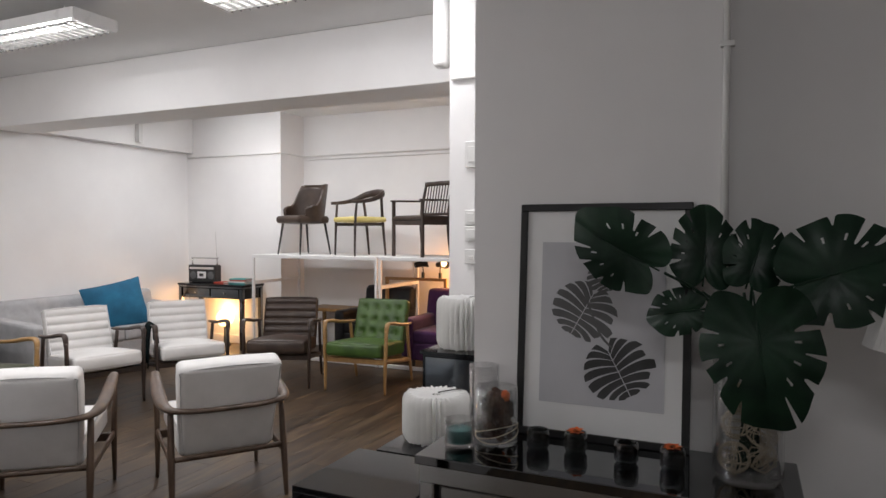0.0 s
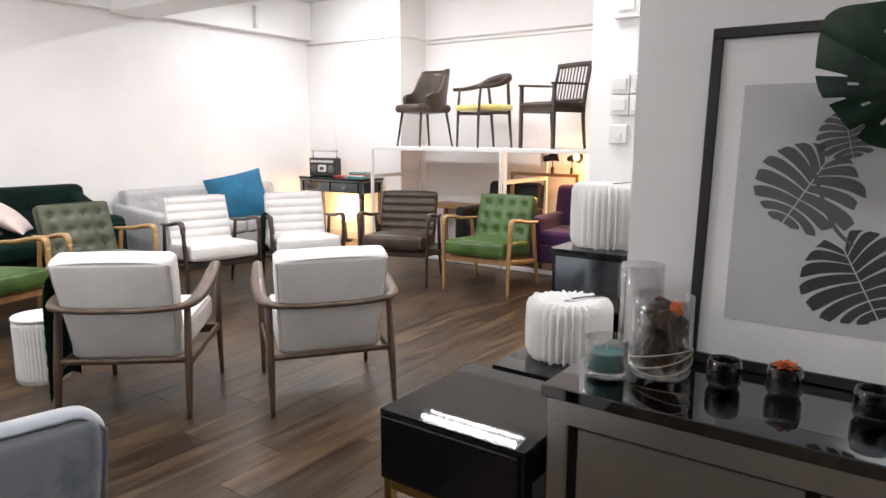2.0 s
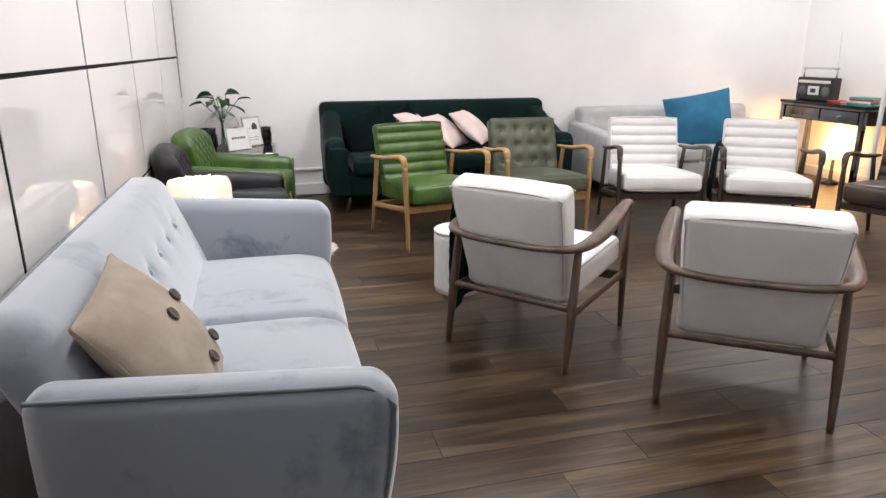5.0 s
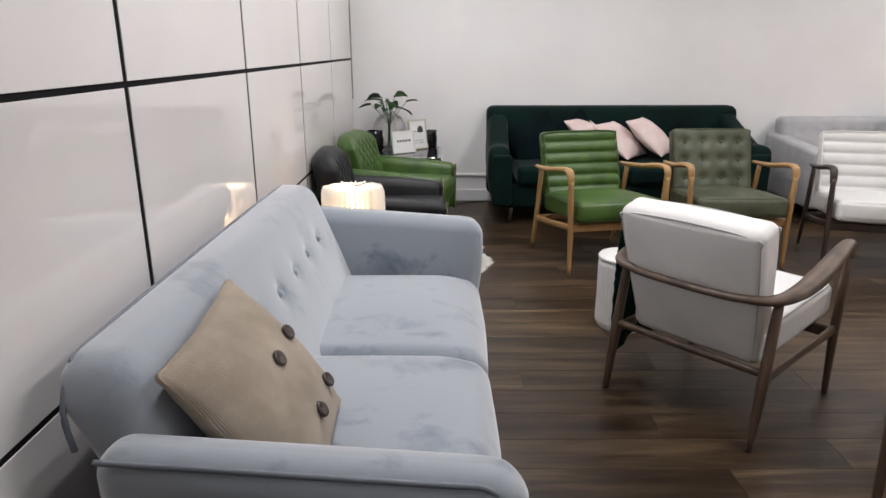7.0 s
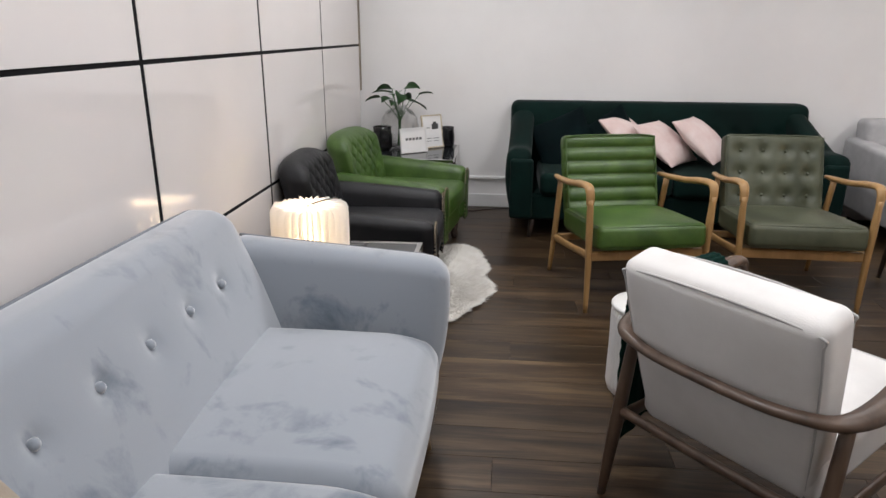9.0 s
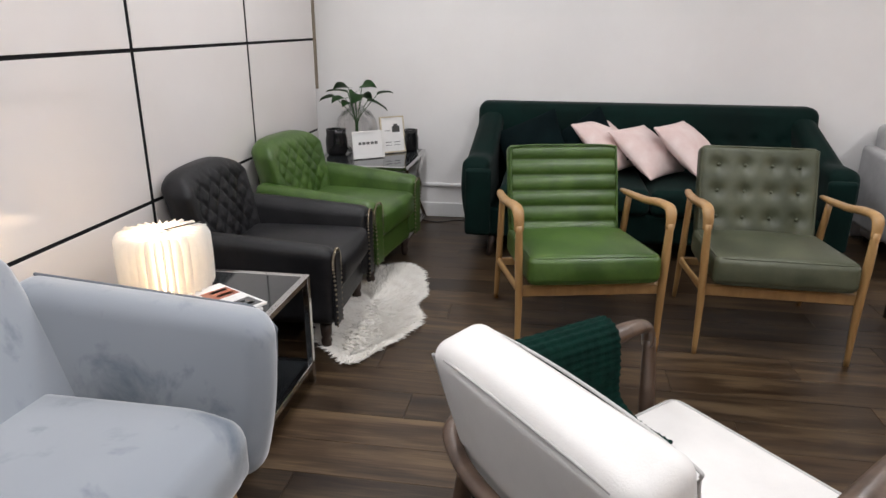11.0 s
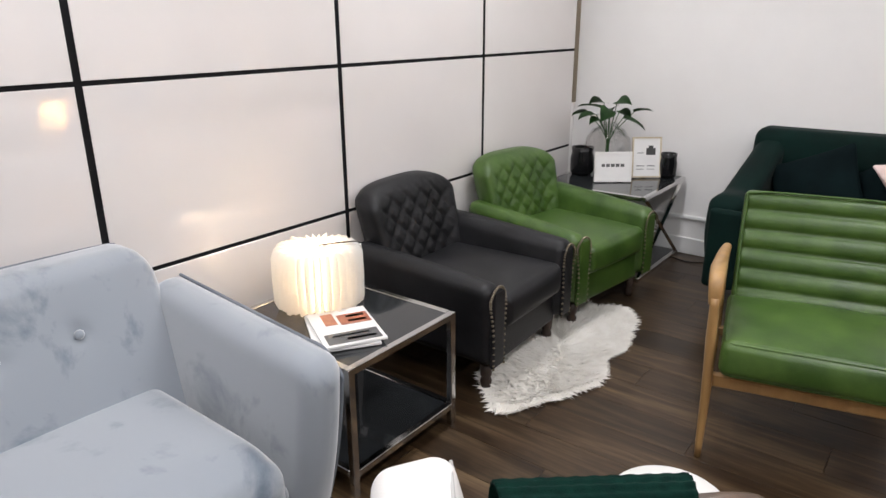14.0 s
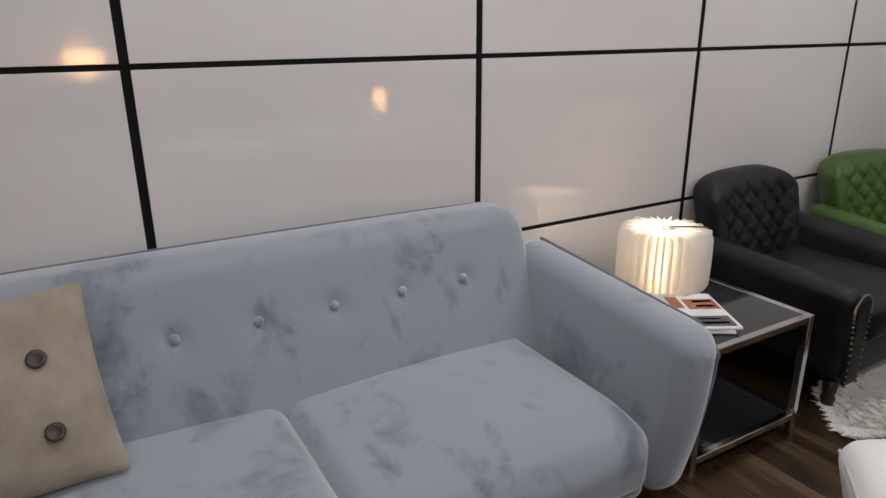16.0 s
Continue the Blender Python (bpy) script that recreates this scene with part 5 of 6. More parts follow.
def bench():
    bn = thing("wooden_bench", "low brown wooden bench beneath the shelf", "bench", at(-4.90, 7.53))
    part("top", box((-0.45, -0.2, 0.50), (0.45, 0.2, 0.54), 0.005), WOOD_OAK, bn, smooth=False)
    for x in (-0.4, 0.4):
        for y in (-0.16, 0.16):
            part("leg", box((x - 0.02, y - 0.02, 0), (x + 0.02, y + 0.02, 0.50)), WOOD_OAK, bn, smooth=False)


bench()


# ---- radio table ----
def mirrored_console(name, label, x0, x1, y0, y1, h, drawers, face, knobs=True, band=0.024, deep=0.185, top=None):
    """Smoked mirror console: slab top, apron with drawers on the -y side, square legs."""
    cs = thing(name, label, "console table")
    part("top", box((x0, y0, h - 0.028), (x1, y1, h), 0.0025), top or LACQUER, cs, "black glass top", smooth=False)
    part("top_edge", box((x0 + 0.012, y0 + 0.006, h - 0.028 - band), (x1 - 0.012, y1 - 0.006, h - 0.028), 0.002), face, cs, smooth=False)
    part("apron", box((x0 + 0.03, y0 + 0.03, h - deep), (x1 - 0.03, y1 - 0.03, h - 0.028 - band), 0.003), LACQUER, cs, smooth=False)
    n = drawers
    w = (x1 - x0 - 0.14) / n
    for i in range(n):
        a = x0 + 0.07 + i * w
        dr = part("drawer_front", box((a + 0.012, y0 + 0.016, h - deep + 0.007), (a + w - 0.012, y0 + 0.03, h - 0.036 - band), 0.003), face, cs, "smoked mirror drawer front", smooth=False)
        if knobs:
            part("drawer_knob", moved(lathe([(0, 0.02), (0.009, 0.018), (0.011, 0.012), (0.005, 0.006), (0.005, 0)], 14), pose(a + w / 2, y0 + 0.018, h - 0.12, 90, 0, 0)), CHROME, dr)
    for x in (x0 + 0.012, x1 - 0.062):
        for y in (y0 + 0.008, y1 - 0.058):
            part("leg", box((x, y, 0), (x + 0.05, y + 0.05, h - 0.028 - band), 0.004), face, cs, smooth=False)
    return cs


mirrored_console("radio_table", "dark mirrored console table with drawers under the radio", -7.05, -5.94, 6.81, 7.23, 0.84, 2, MIRROR_DARK)


def radio():
    rd = thing("radio", "black retro radio cassette player with carry handle", "radio", at(-6.78, 7.03, 0.842, 4))
    part("body", box((-0.225, -0.06, 0), (0.225, 0.06, 0.235), 0.012, 2), BLACK_METAL, rd, smooth=False)
    part("cassette_door", box((-0.07, -0.068, 0.055), (0.07, -0.0605, 0.145), 0.003), PLASTIC_WHITE, rd, smooth=False)
    part("cassette_window", box((-0.035, -0.071, 0.08), (0.035, -0.0685, 0.12), 0.001), INK, rd, smooth=False)
    part("dial_strip", box((-0.20, -0.066, 0.175), (0.20, -0.0605, 0.205), 0.002), CHROME, rd, smooth=False)
    for s in (-1, 1):
        part("speaker", moved(lathe([(0, 0.004), (0.045, 0.004), (0.052, 0)], 24), pose(s * 0.145, -0.0605, 0.095, 90, 0, 0)), INK_GREY, rd)
    part("handle", tube([(-0.205, 0, 0.225), (-0.205, 0, 0.315), (-0.19, 0, 0.325), (0.19, 0, 0.325), (0.205, 0, 0.315), (0.205, 0, 0.225)], 0.009, 8, 2), CHROME, rd)
    part("antenna", tube([(0.18, 0.03, 0.235), (0.13, 0.06, 0.68)], 0.0025, 6, 1, curve=False), CHROME, rd)


radio()
for i, (mat, w, z, x) in enumerate(((RED, 0.18, 0.842, -6.44), (TEAL, 0.28, 0.842, -6.14), (PAPER_FLAT, 0.26, 0.860, -6.15), (RED, 0.25, 0.878, -6.13), (TEAL, 0.24, 0.896, -6.14))):
    bk = thing("book", ("red", "teal", "white", "red", "teal")[i] + " book lying flat on the radio table", "book", at(x, 7.01, z, 3 * i - 4), "books on the radio table")
    part("block", box((-w / 2 + 0.004, -0.076, 0.002), (w / 2 - 0.004, 0.08, 0.015)), PAPER_FLAT, bk, smooth=False)
    part("cover", join(box((-w / 2, -0.08, 0), (w / 2, 0.08, 0.002)), box((-w / 2, -0.08, 0.015), (w / 2, 0.08, 0.017)), box((-w / 2, -0.082, 0), (w / 2, -0.08, 0.017))), mat, bk, smooth=False)

globe = thing("floor_lamp", "glowing round lamp on the floor beneath the radio table", "lamp", at(-6.46, 7.06))
part("base", lathe([(0, 0), (0.08, 0), (0.08, 0.02), (0.02, 0.035), (0.015, 0.26), (0, 0.26)], 24), BLACK_METAL, globe)
part("globe", moved(lathe([(0, 0), (0.06, 0.01), (0.10, 0.05), (0.118, 0.11), (0.10, 0.17), (0.06, 0.21), (0, 0.22)], 28), pose(0, 0, 0.26)), glow("warm_globe", (1.0, 0.62, 0.25), 6.0), globe, "glowing glass globe")


# ---- console by the column ----
CONSOLE_Z = 0.842
mirrored_console("console_table", "black glass and smoked mirror console table by the column", -1.042, 0.03, 2.005, 2.415, CONSOLE_Z, 2, MIRROR_PALE, False, 0.055, 0.30, MIRROR_TOP)


def gold_leg_box(x0, x1, y0, y1, z0, z1):
    bx = thing("black_side_table", "black lacquer drawer table on brushed gold legs", "table")
    part("body", box((x0, y0, z0), (x1, y1, z1), 0.0015), LACQUER, bx, smooth=False)
    part("drawer_front", box((x0 + 0.012, y0 - 0.012, z0 + 0.012), (x1 - 0.012, y0 - 0.0005, z1 - 0.014), 0.002), LACQUER, bx, smooth=False)
    for x in (x0 + 0.005, x1 - 0.03):
        for y in (y0 + 0.005, y1 - 0.03):
            part("leg", box((x, y, 0), (x + 0.025, y + 0.025, z0), 0.002), BRASS, bx, smooth=False)
    for y in (y0 + 0.005, y1 - 0.03):
        part("stretcher", box((x0 + 0.03, y, z0 - 0.028), (x1 - 0.03, y + 0.025, z0 - 0.001), 0.002), BRASS, bx, smooth=False)
    return bx


gold_leg_box(-1.477, -1.057, 1.965, 2.385, 0.50, 0.69)


def plinth(label, x0, x1, y0, y1, h):
    pl = thing("mirrored_plinth", label, "plinth", None, "mirrored display plinths")
    part("body", box((x0 + 0.012, y0 + 0.012, 0), (x1 - 0.012, y1 - 0.012, h - 0.016), 0.002), LACQUER, pl, smooth=False)
    part("front_mirror", box((x0 + 0.03, y0 + 0.006, 0.03), (x1 - 0.03, y0 + 0.0115, h - 0.03), 0.001), MIRROR_DARK, pl, smooth=False)
    part("side_mirror", box((x0 + 0.006, y0 + 0.03, 0.03), (x0 + 0.0115, y1 - 0.03, h - 0.03), 0.001), MIRROR_DARK, pl, smooth=False)
    part("top", box((x0, y0, h - 0.016), (x1, y1, h), 0.0008), LACQUER, pl, "black glass top", smooth=False)
    return pl


plinth("low black mirrored plinth carrying a paper lamp", -1.545, -1.025, 2.635, 3.14, 0.60)
plinth("tall black mirrored plinth carrying a paper lamp", -1.685, -1.025, 3.33, 3.745, 0.90)
book_lamp("unlit white pleated paper book lamp on the low plinth", at(-1.375, 2.875, 0.601, 48), gap=10, r=0.152, h=0.205)
book_lamp("unlit white pleated paper book lamp on the tall plinth", at(-1.495, 3.53, 0.901, 48), gap=10, r=0.168, h=0.27)


def striped_leaf(size, seed):
    """Flat print of a split leaf: curved lobes with rounded ends between pale veins, tip towards -y."""
    bm = bmesh.new()
    n, k = 8, 7

    def rim(i, s):
        a = radians(14 + 158 * i / n)
        r = size * (0.50 - 0.10 * abs(math.cos(a)) ** 3 + 0.015 * math.sin(5 * i + seed))
        return Vector((s * r * math.sin(a) * 0.98, r * math.cos(a) - 0.02 * size, 0))

    def vein(i, s, f):
        a = Vector((s * 0.006 * size, size * (0.26 - 0.66 * (i / n) ** 1.1), 0))
        e = rim(i, s)
        c = (a + e) / 2 + Vector((s * 0.05 * size, 0.10 * size * (1 - i / n) + 0.02 * size, 0))
        return a * (1 - f) ** 2 + c * (2 * f * (1 - f)) + e * f ** 2
    for s in (-1, 1):
        for i in range(n):
            deep = 0.93 + 0.09 * math.sin(3.1 * i + seed + s)
            lo, hi = [], []
            for j in range(k + 1):
                f = j / k
                g = 0.09 + 0.05 * math.sin(2.3 * i + seed) + 0.08 * f + 0.16 * max(0, (f - 0.75) / 0.25) ** 2
                p, q = vein(i, s, f * deep), vein(i + 1, s, f * deep)
                lo.append(bm.verts.new(p.lerp(q, g * 0.7)))
                hi.append(bm.verts.new(p.lerp(q, 1 - g * 0.7)))
            for quad in zip(lo, lo[1:], hi[1:], hi):
                bm.faces.new(quad)
    return bm


def leaning_picture():
    W, H, E = 0.562, 0.785, 0.024
    pc = thing("framed_print", "black framed print of grey monstera leaves leaning on the wall", "picture", pose(-0.549, 2.352, CONSOLE_Z + 0.002, -4.2, 0, 0))
    part("frame", join(box((-W / 2, 0, 0), (W / 2, 0.022, E), 0.002), box((-W / 2, 0, H - E), (W / 2, 0.022, H), 0.002), box((-W / 2, 0, E), (-W / 2 + E, 0.022, H - E), 0.002), box((W / 2 - E, 0, E), (W / 2, 0.022, H - E), 0.002)), BLACK_METAL, pc, "narrow black frame", smooth=False)
    part("mount", box((-W / 2 + E, 0.010, E), (W / 2 - E, 0.016, H - E)), MOUNT, pc, "white paper mount", smooth=False)
    part("print_sheet", box((-0.203, 0.0085, 0.115), (0.203, 0.0098, 0.655)), PRINT_GREY, pc, "pale grey printed sheet", smooth=False)
    for x, z, size, turn, mat in ((-0.055, 0.43, 0.235, -28, INK_GREY), (0.055, 0.245, 0.245, 28, INK), (0.01, 0.545, 0.13, 15, INK_GREY)):
        part("leaf_print", moved(striped_leaf(size, 1), pose(x, 0.0078, z, 90, 0, 0) @ pose(0, 0, 0, 0, 0, turn)), mat, pc, "dark grey striped leaf", smooth=False)
    part("stalk_print", tube([(-0.06, 0.0079, 0.50), (-0.005, 0.0079, 0.36), (0.04, 0.0079, 0.31)], 0.004, 4, 5, (1, 0.08), (0, 1, 0)), INK_GREY, pc, smooth=False)


leaning_picture()


def tealight(x, y, flower):
    cp = thing("tealight_cup", "small smoky glass cup with an orange dried flower" if flower else "small smoky glass cup with potpourri", "candle holder", at(x, y, CONSOLE_Z + 0.0005), "small glass cups on the console")
    part("cup", lathe([(0, 0.001), (0.030, 0.001), (0.036, 0.012), (0.037, 0.045), (0.033, 0.062), (0.031, 0.062), (0.034, 0.045), (0.032, 0.015), (0, 0.012)], 24), SMOKY_CLEAR, cp)
    if flower:
        bm = bmesh.new()
        rnd = random.Random(int(abs(x) * 100))
        for ring, (r, n) in enumerate(((0.030, 12), (0.020, 9))):
            for i in range(n):
                a = 2 * math.pi * i / n + ring * 0.3 + rnd.uniform(-0.1, 0.1)
                m = pose(0, 0, 0.060 + 0.005 * ring, 0, 0, math.degrees(a)) @ pose(0, 0, 0, 0, -12 + rnd.uniform(-12, 8), 0)
                vs = [bm.verts.new(m @ Vector(c)) for c in ((0.003, -0.003, 0), (r * 0.7, -0.006, 0.002), (r, 0, 0.0), (r * 0.7, 0.006, 0.002), (0.003, 0.003, 0))]
                bm.faces.new(vs)
        fl = part("flower", bm, ORANGE, cp, "orange dried flower", smooth=False)
        part("flower_centre", moved(lathe([(0, 0.007), (0.007, 0.004), (0.009, 0)], 10), pose(0, 0, 0.064)), POTPOURRI, fl)
    else:
        bm = bmesh.new()
        rnd = random.Random(int(abs(x) * 100))
        for i in range(9):
            bmesh.ops.create_icosphere(bm, subdivisions=1, radius=rnd.uniform(0.007, 0.012), matrix=pose(rnd.uniform(-0.018, 0.018), rnd.uniform(-0.018, 0.018), rnd.uniform(0.025, 0.052), rnd.uniform(0, 90), rnd.uniform(0, 90), 0))
        part("potpourri", bm, POTPOURRI, cp, "brown dried bark", smooth=False)


for x, y, f in ((-0.712, 2.225, False), (-0.596, 2.245, True), (-0.435, 2.21, False), (-0.303, 2.21, True)):
    tealight(x, y, f)


def glass_tumbler(label, x, y, r, h, fill):
    gl = thing("glass_cylinder", label, "vase", at(x, y, CONSOLE_Z + 0.0005))
    t = 0.0035
    part("glass_wall", lathe([(0, 0.001), (r * 0.92, 0.001), (r, 0.01), (r, h), (r - t, h), (r - t, 0.014), (0, 0.012)], 36), CLEAR, gl)
    rnd = random.Random(3)
    if fill == "bark":
        for i in range(110):
            z = 0.02 + 0.72 * h * i / 110
            a, q = rnd.uniform(0, 6.28), (r - 0.020) * math.sqrt(rnd.random())
            b = bmesh.new()
            bmesh.ops.create_icosphere(b, subdivisions=1, radius=rnd.uniform(0.015, 0.023), matrix=pose(q * math.cos(a), q * math.sin(a), z + 0.008, rnd.uniform(0, 90), rnd.uniform(0, 90), 0) @ Matrix.Diagonal((1, 0.8, 0.5, 1)))
            part("dried_piece", b, ORANGE if rnd.random() < 0.04 else POTPOURRI, gl, smooth=False)
        part("raffia_tie", join(*[tube([((r + 0.002) * math.cos(a), (r + 0.002) * math.sin(a), 0.035 + k * 0.008 + 0.02 * math.sin(a + k)) for a in [i * math.pi / 8 for i in range(16)]], 0.0012, 5, 3, closed=True) for k in range(3)]), RATTAN, gl)
    elif fill == "wax":
        part("wax", lathe([(0, 0.015), (r - 0.008, 0.015), (r - 0.0055, 0.018), (r - 0.0055, h * 0.62), (r - 0.007, h * 0.645), (r - 0.010, h * 0.65), (0, h * 0.645)], 36), TEAL_WAX, gl, "teal candle wax")
        part("wick", tube([(0, 0, h * 0.65), (0.002, 0, h * 0.80)], 0.0012, 5, 1, curve=False), PAPER_FLAT, gl)


glass_tumbler("clear glass cylinder full of brown potpourri", -0.852, 2.225, 0.068, 0.185, "bark")
glass_tumbler("empty clear glass cylinder against the wall", -0.945, 2.355, 0.052, 0.225, "none")
glass_tumbler("teal candle in a clear glass tumbler", -0.950, 2.145, 0.048, 0.088, "wax")


def monstera_leaf(size, seed):
    """Heart-shaped split leaf, notch at the origin and tip along +y, with slits towards the midrib and small holes."""
    rnd = random.Random(seed)
    n, rings = 240, 9
    slits = [(s * (a + rnd.uniform(-5, 5)), rnd.uniform(0.50, 0.78), rnd.uniform(1.6, 3.8)) for s in (-1, 1) for a in (24, 50, 77, 106) if rnd.random() < 0.9]
    holes = {(int((s * (a + 11) % 360) / 1.5), 4) for s in (-1, 1) for a in (24, 50, 77)}
    bm = bmesh.new()
    grid = []
    for i in range(n):
        deg = (i * 1.5 + 180) % 360 - 180
        a = radians(deg)
        full = 0.50 + 0.10 * max(0, math.cos(a)) ** 6 + 0.035 * math.sin(abs(a) * 2)
        if abs(deg) > 138:
            full *= 1 - 0.52 * ((abs(deg) - 138) / 42) ** 1.5
        full *= 1 + 0.03 * math.sin(7 * a + seed) + 0.04 * math.sin(3 * a + 2 * seed)
        col = []
        for j in range(1, rings + 1):
            f = j / rings
            near = min((abs((deg - q + 180) % 360 - 180) / w, d) for q, d, w in slits)
            if near[0] < 1:
                f = min(f, near[1] + 0.04 * f + 0.25 * near[0] ** 4)
            rr = size * full * f
            x, y = rr * math.sin(a) * 0.80, rr * math.cos(a)
            z = 0.30 * abs(x) - 0.9 * x * x / size - 0.55 * y * abs(y) / size + 0.006 * size * f * f * math.sin(deg / 26 * 6.28 + seed) + 0.03 * size * f * f * math.sin(2 * a + seed * 1.7)
            col.append(bm.verts.new((x, y + 0.40 * size, z)))
        grid.append(col)
    c = bm.verts.new((0, 0.40 * size, 0))
    for i in range(n):
        a, b = grid[i], grid[(i + 1) % n]
        bm.faces.new((c, b[0], a[0]))
        for j in range(rings - 1):
            if (i, j) not in holes and (i - 1, j) not in holes:
                bm.faces.new((a[j], b[j], b[j + 1], a[j + 1]))
    bmesh.ops.recalc_face_normals(bm, faces=bm.faces)
    rib = tube([(0, 0.05 * size, 0.003), (0, 0.40 * size, 0.003), (0, 0.72 * size, -0.055 * size + 0.003)], [0.003, 0.0025, 0.0012], 5, 4)
    return join(bm, rib)


def monstera_vase():
    vs = thing("monstera_vase", "monstera leaves in a glass vase with rattan balls", "plant", at(-0.105, 2.215, CONSOLE_Z + 0.0005))
    r, h = 0.092, 0.34
    part("vase", lathe([(0, 0.001), (r * 0.9, 0.001), (r, 0.02), (r, h), (r - 0.004, h), (r - 0.004, 0.022), (0, 0.015)], 36), CLEAR, vs, "tall clear glass cylinder")
    rnd = random.Random(11)
    for bx, by, bz, br in ((-0.035, -0.01, 0.06, 0.042), (0.036, 0.015, 0.062, 0.040), (-0.03, 0.02, 0.145, 0.040), (0.038, -0.012, 0.142, 0.043), (-0.022, -0.01, 0.23, 0.038)):
        bm = bmesh.new()
        for i in range(14):
            turn = pose(bx, by, bz, rnd.uniform(0, 180), rnd.uniform(0, 180), rnd.uniform(0, 180))
            bm = join(bm, moved(tube([(br * math.cos(a), br * math.sin(a), 0.003 * math.sin(3 * a)) for a in [k * math.pi / 7 for k in range(14)]], 0.0019, 4, 2, closed=True), turn))
        part("rattan_ball", bm, RATTAN, vs, "woven pale rattan ball")
    # leaves: (stalk end x, y, z from the vase's foot), size, aim
    leaves = (((-0.220, -0.07, 0.575), 0.29, -60, 10, -12),
              ((-0.125, 0.01, 0.52), 0.25, 6, -8, 18),
              ((-0.105, -0.03, 0.475), 0.17, -100, 6, 10),
              ((0.060, -0.02, 0.53), 0.37, 70, -6, -10),
              ((0.005, -0.10, 0.55), 0.37, 172, 10, 4),
              ((-0.015, 0.02, 0.52), 0.22, 18, -10, 8))
    for k, (end, size, tip, nod, twist) in enumerate(leaves):
        e = Vector(end)
        st = part("stalk", tube([(0.01 * (k - 2.5), 0.01, 0.02), (0.006 * (k - 2), 0.0, 0.30), (e.x * 0.45, e.y * 0.5, 0.30 + (e.z - 0.30) * 0.7), tuple(e)], [0.006, 0.005, 0.0045, 0.004], 8, 6), LEAF, vs)
        part("leaf", moved(monstera_leaf(size, k), Matrix.Translation(e) @ pose(0, 0, 0, 0, tip, 0) @ pose(0, 0, 0, 90 + nod, 0, twist)), LEAF, st, "large glossy split monstera leaf")


def low_table():
    lt = thing("low_black_table", "black glass side table with a lamp", "table")
    part("top", box((0.12, 2.02, 0.60), (0.72, 2.56, 0.63), 0.003), LACQUER, lt, smooth=False)
    for x in (0.14, 0.67):
        for y in (2.04, 2.51):
            part("leg", box((x, y, 0), (x + 0.03, y + 0.03, 0.60)), MIRROR_DARK, lt, smooth=False)
    tl = thing("table_lamp", "table lamp with white pleated fabric shade", "lamp", at(0.375, 2.26, 0.631))
    part("stand", lathe([(0, 0), (0.08, 0), (0.08, 0.015), (0.015, 0.03), (0.012, 0.70), (0, 0.70)], 20), CHROME, tl)
    bm = bmesh.new()
    cols = []
    for i in range(120):
        a = 2 * math.pi * i / 120
        f = 1 if i % 2 else 0.975
        cols.append([bm.verts.new((rr * f * math.cos(a), rr * f * math.sin(a), z)) for rr, z in ((0.205, 0.60), (0.165, 0.75), (0.125, 0.90))])
    for a, b in zip(cols, cols[1:] + cols[:1]):
        for k in range(2):
            bm.faces.new((a[k], b[k], b[k + 1], a[k + 1]))
    part("shade", bm, PAPER, tl, "white pleated shade", smooth=False)


monstera_vase()
low_table()


# ---- switches, conduits and cables on the walls ----
def switch_plate(x, z, w, h, rockers):
    sw = thing("light_switch", "white plastic light switch on the wall", "switch", pose(x, 3.76, z, 90, 0, 0), "wall switches")
    part("box", box((0, 0, 0.0), (w, h, 0.022), 0.003), PLASTIC_WHITE, sw, smooth=False)
    for a, b, c, d in rockers:
        part("rocker", box((a * w, b * h, 0.0222), (c * w, d * h, 0.027), 0.0015), PLASTIC_WHITE, sw, smooth=False)


for i in range(3):
    for j in range(2):
        switch_plate(-1.60 + 0.093 * i, 1.475 + 0.093 * j, 0.088, 0.088, [(0.15, 0.2, 0.85, 0.8)])
switch_plate(-1.60, 1.345, 0.085, 0.085, [(0.3, 0.3, 0.7, 0.55)])
switch_plate(-1.60, 1.90, 0.12, 0.15, [(0.2, 0.2, 0.8, 0.8)])
tagged(part("pipe_conduit", join(tube([(-1.69, 3.745, 2.42), (-1.2, 3.745, 2.42), (-1.02, 3.745, 2.42)], 0.010, 8, 1, curve=False)), PLASTIC_WHITE), "white plastic conduit along the wall", "conduit")
tagged(part("drain_pipe", join(moved(soft(0.10, 0.10, 0.60, 0.035, (3, 3, 4)), pose(-1.79, 3.84, 2.81))), WHITE_METAL), "white boxed pipe hanging from the ceiling", "pipe")
cc = thing("column_conduit", "white plastic conduit running up the column edge", "conduit", at(-0.178, 2.418))
part("pipe", tube([(0, 0, 0.86), (0, 0, CEILING - 0.002)], 0.011, 8, 1, curve=False), PLASTIC_WHITE, cc)
part("clip", box((-0.018, -0.012, 2.10), (0.024, 0.011, 2.118), 0.002), PLASTIC_WHITE, cc, smooth=False)
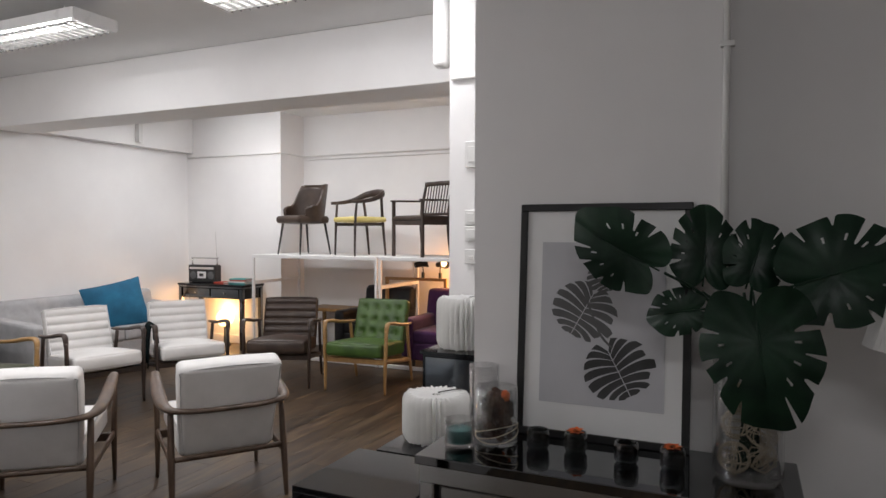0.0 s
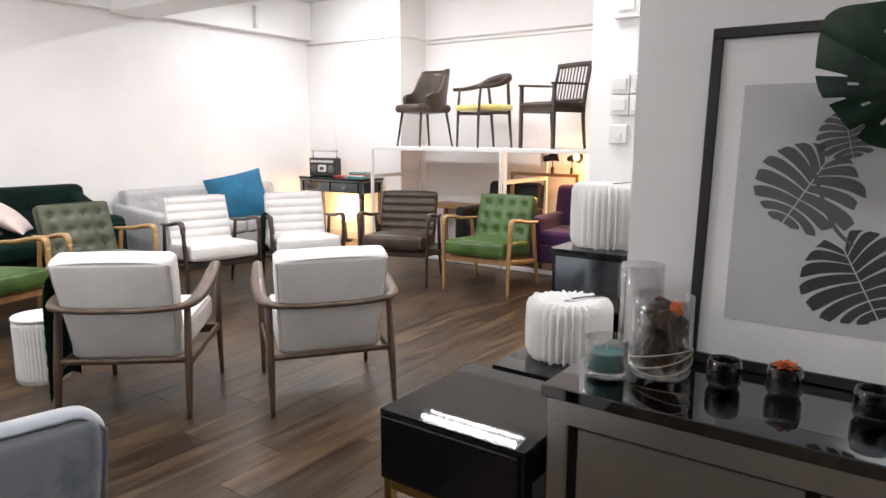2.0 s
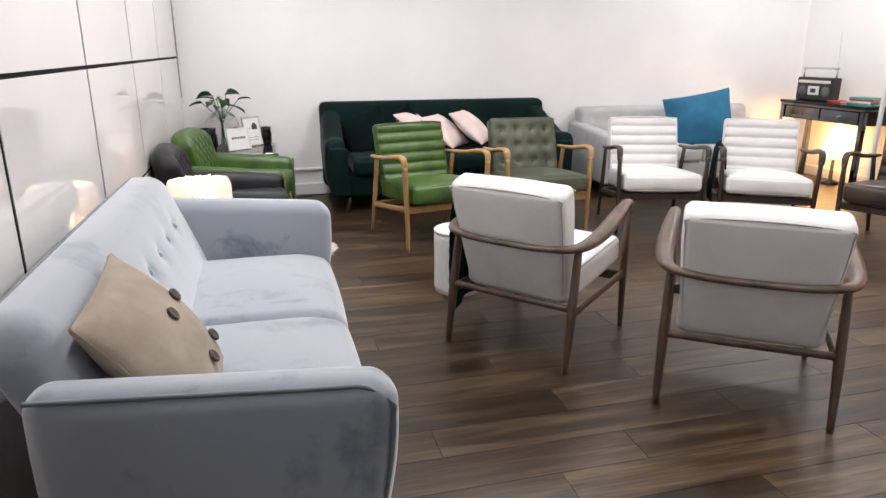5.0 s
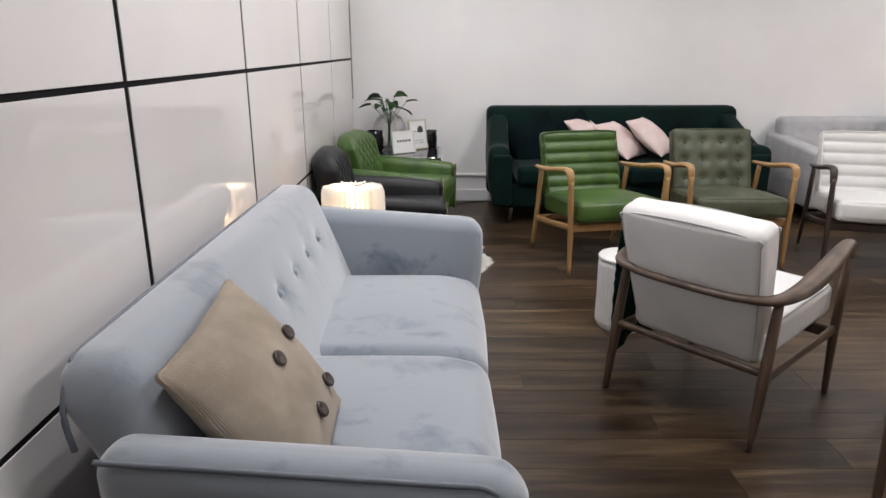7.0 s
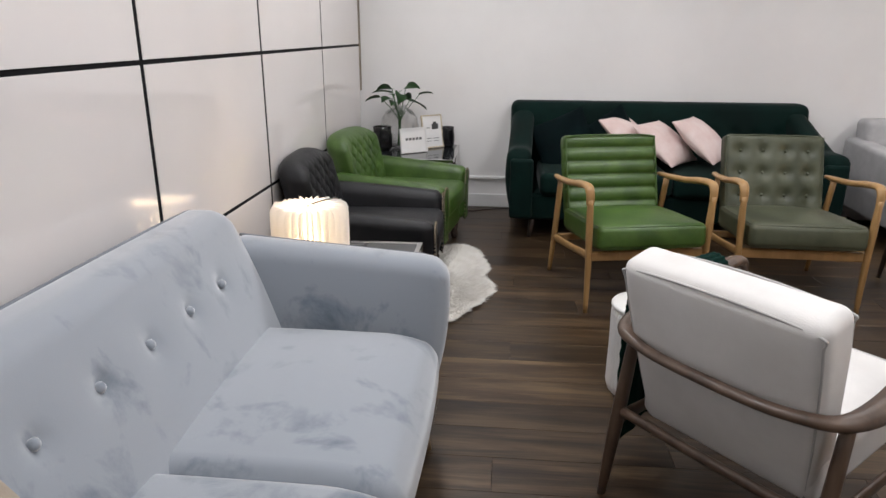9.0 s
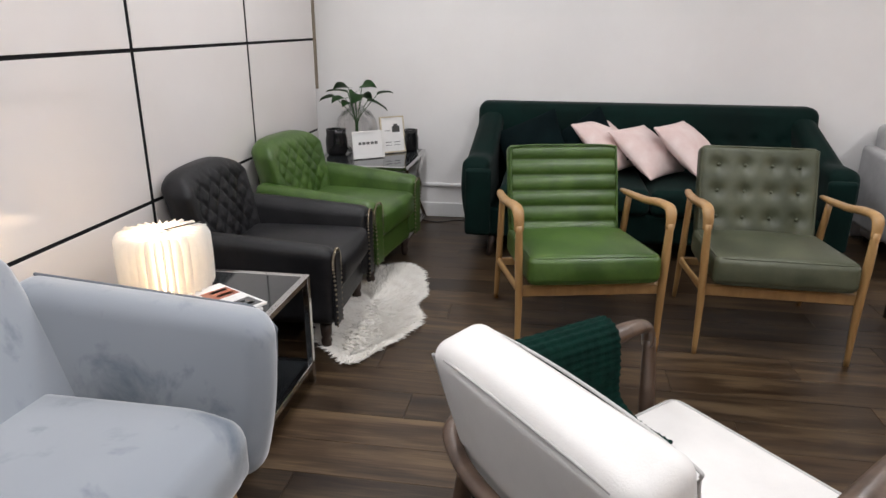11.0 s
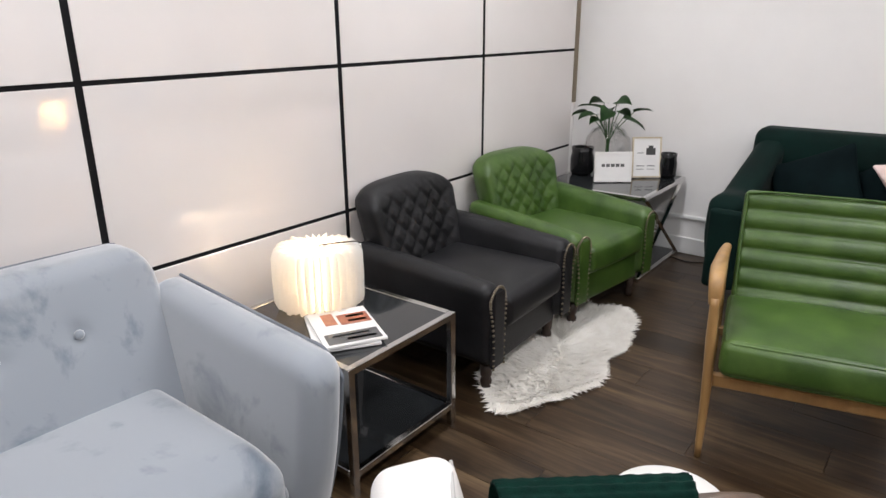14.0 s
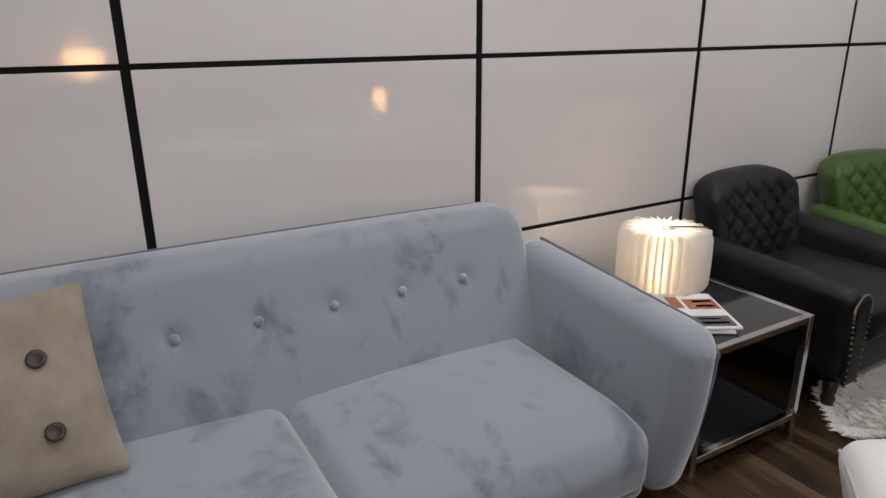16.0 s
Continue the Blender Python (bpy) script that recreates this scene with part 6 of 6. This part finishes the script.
rc = thing("wall_conduit", "thin white conduit running along the upper wall", "conduit")
part("run", tube([(X_WEST + 0.02, Y_NORTH - 0.012, 2.56), (X_PIER - 0.02, Y_NORTH - 0.012, 2.56), (X_PIER + 0.013, Y_NORTH + 0.03, 2.56), (X_PIER + 0.013, Y_RECESS - 0.05, 2.56), (X_PIER + 0.05, Y_RECESS - 0.014, 2.56), (-1.72, Y_RECESS - 0.014, 2.56)], 0.012, 8, 1, curve=False), PLASTIC_WHITE, rc)
part("run", tube([(X_PIER + 0.05, Y_RECESS - 0.012, 2.51), (-1.72, Y_RECESS - 0.012, 2.51)], 0.009, 8, 1, curve=False), PLASTIC_WHITE, rc)
tagged(part("junction_box", box((-7.2195, 6.30, 2.66), (-7.15, 6.36, 2.92), 0.004), PLASTIC_WHITE, smooth=False), "small white box on the beam", "junction box")
tagged(part("power_cable", tube([(-7.2, 1.40, 0.004), (-7.15, 1.55, 0.004), (-7.22, 1.68, 0.004), (-7.26, 1.85, 0.004)], 0.004, 6, 6), BLACK_METAL), "black cable lying on the floor by the wall", "cable")

# ---- floor planks: the seen stretch as pieces, the rest joined ----
PW, PL = 0.182, 1.22
rnd = random.Random(21)
plank_mesh = mesh_from("plank", box((0.0008, 0.0008, -0.006), (PW - 0.0008, PL - 0.0008, 0.0), 0.0004), PLANK, False)
rest = bmesh.new()
col = 0
x = -7.48
while x < 2.5:
    off = (0.0, 0.44, 0.83, 0.21, 0.62)[col % 5] + rnd.uniform(-0.05, 0.05)
    y = -3.05 - off
    while y < 8.2:
        seen_part = -7.4 < x < -0.9 and 0.2 < y + PL and y < 6.6
        if seen_part and y + PL > 0.66:
            p = new("plank", plank_mesh)
            p.parent = floor
            p.matrix_basis = Matrix.Translation((x, y, 0))
        else:
            rest = join(rest, box((x + 0.0008, y + 0.0008, -0.006), (x + PW - 0.0008, y + PL - 0.0008, 0.0)))
        y += PL
    x += PW
    col += 1
more = part("planks", rest, PLANK, floor, smooth=False)
more["kind"] = "stuff"
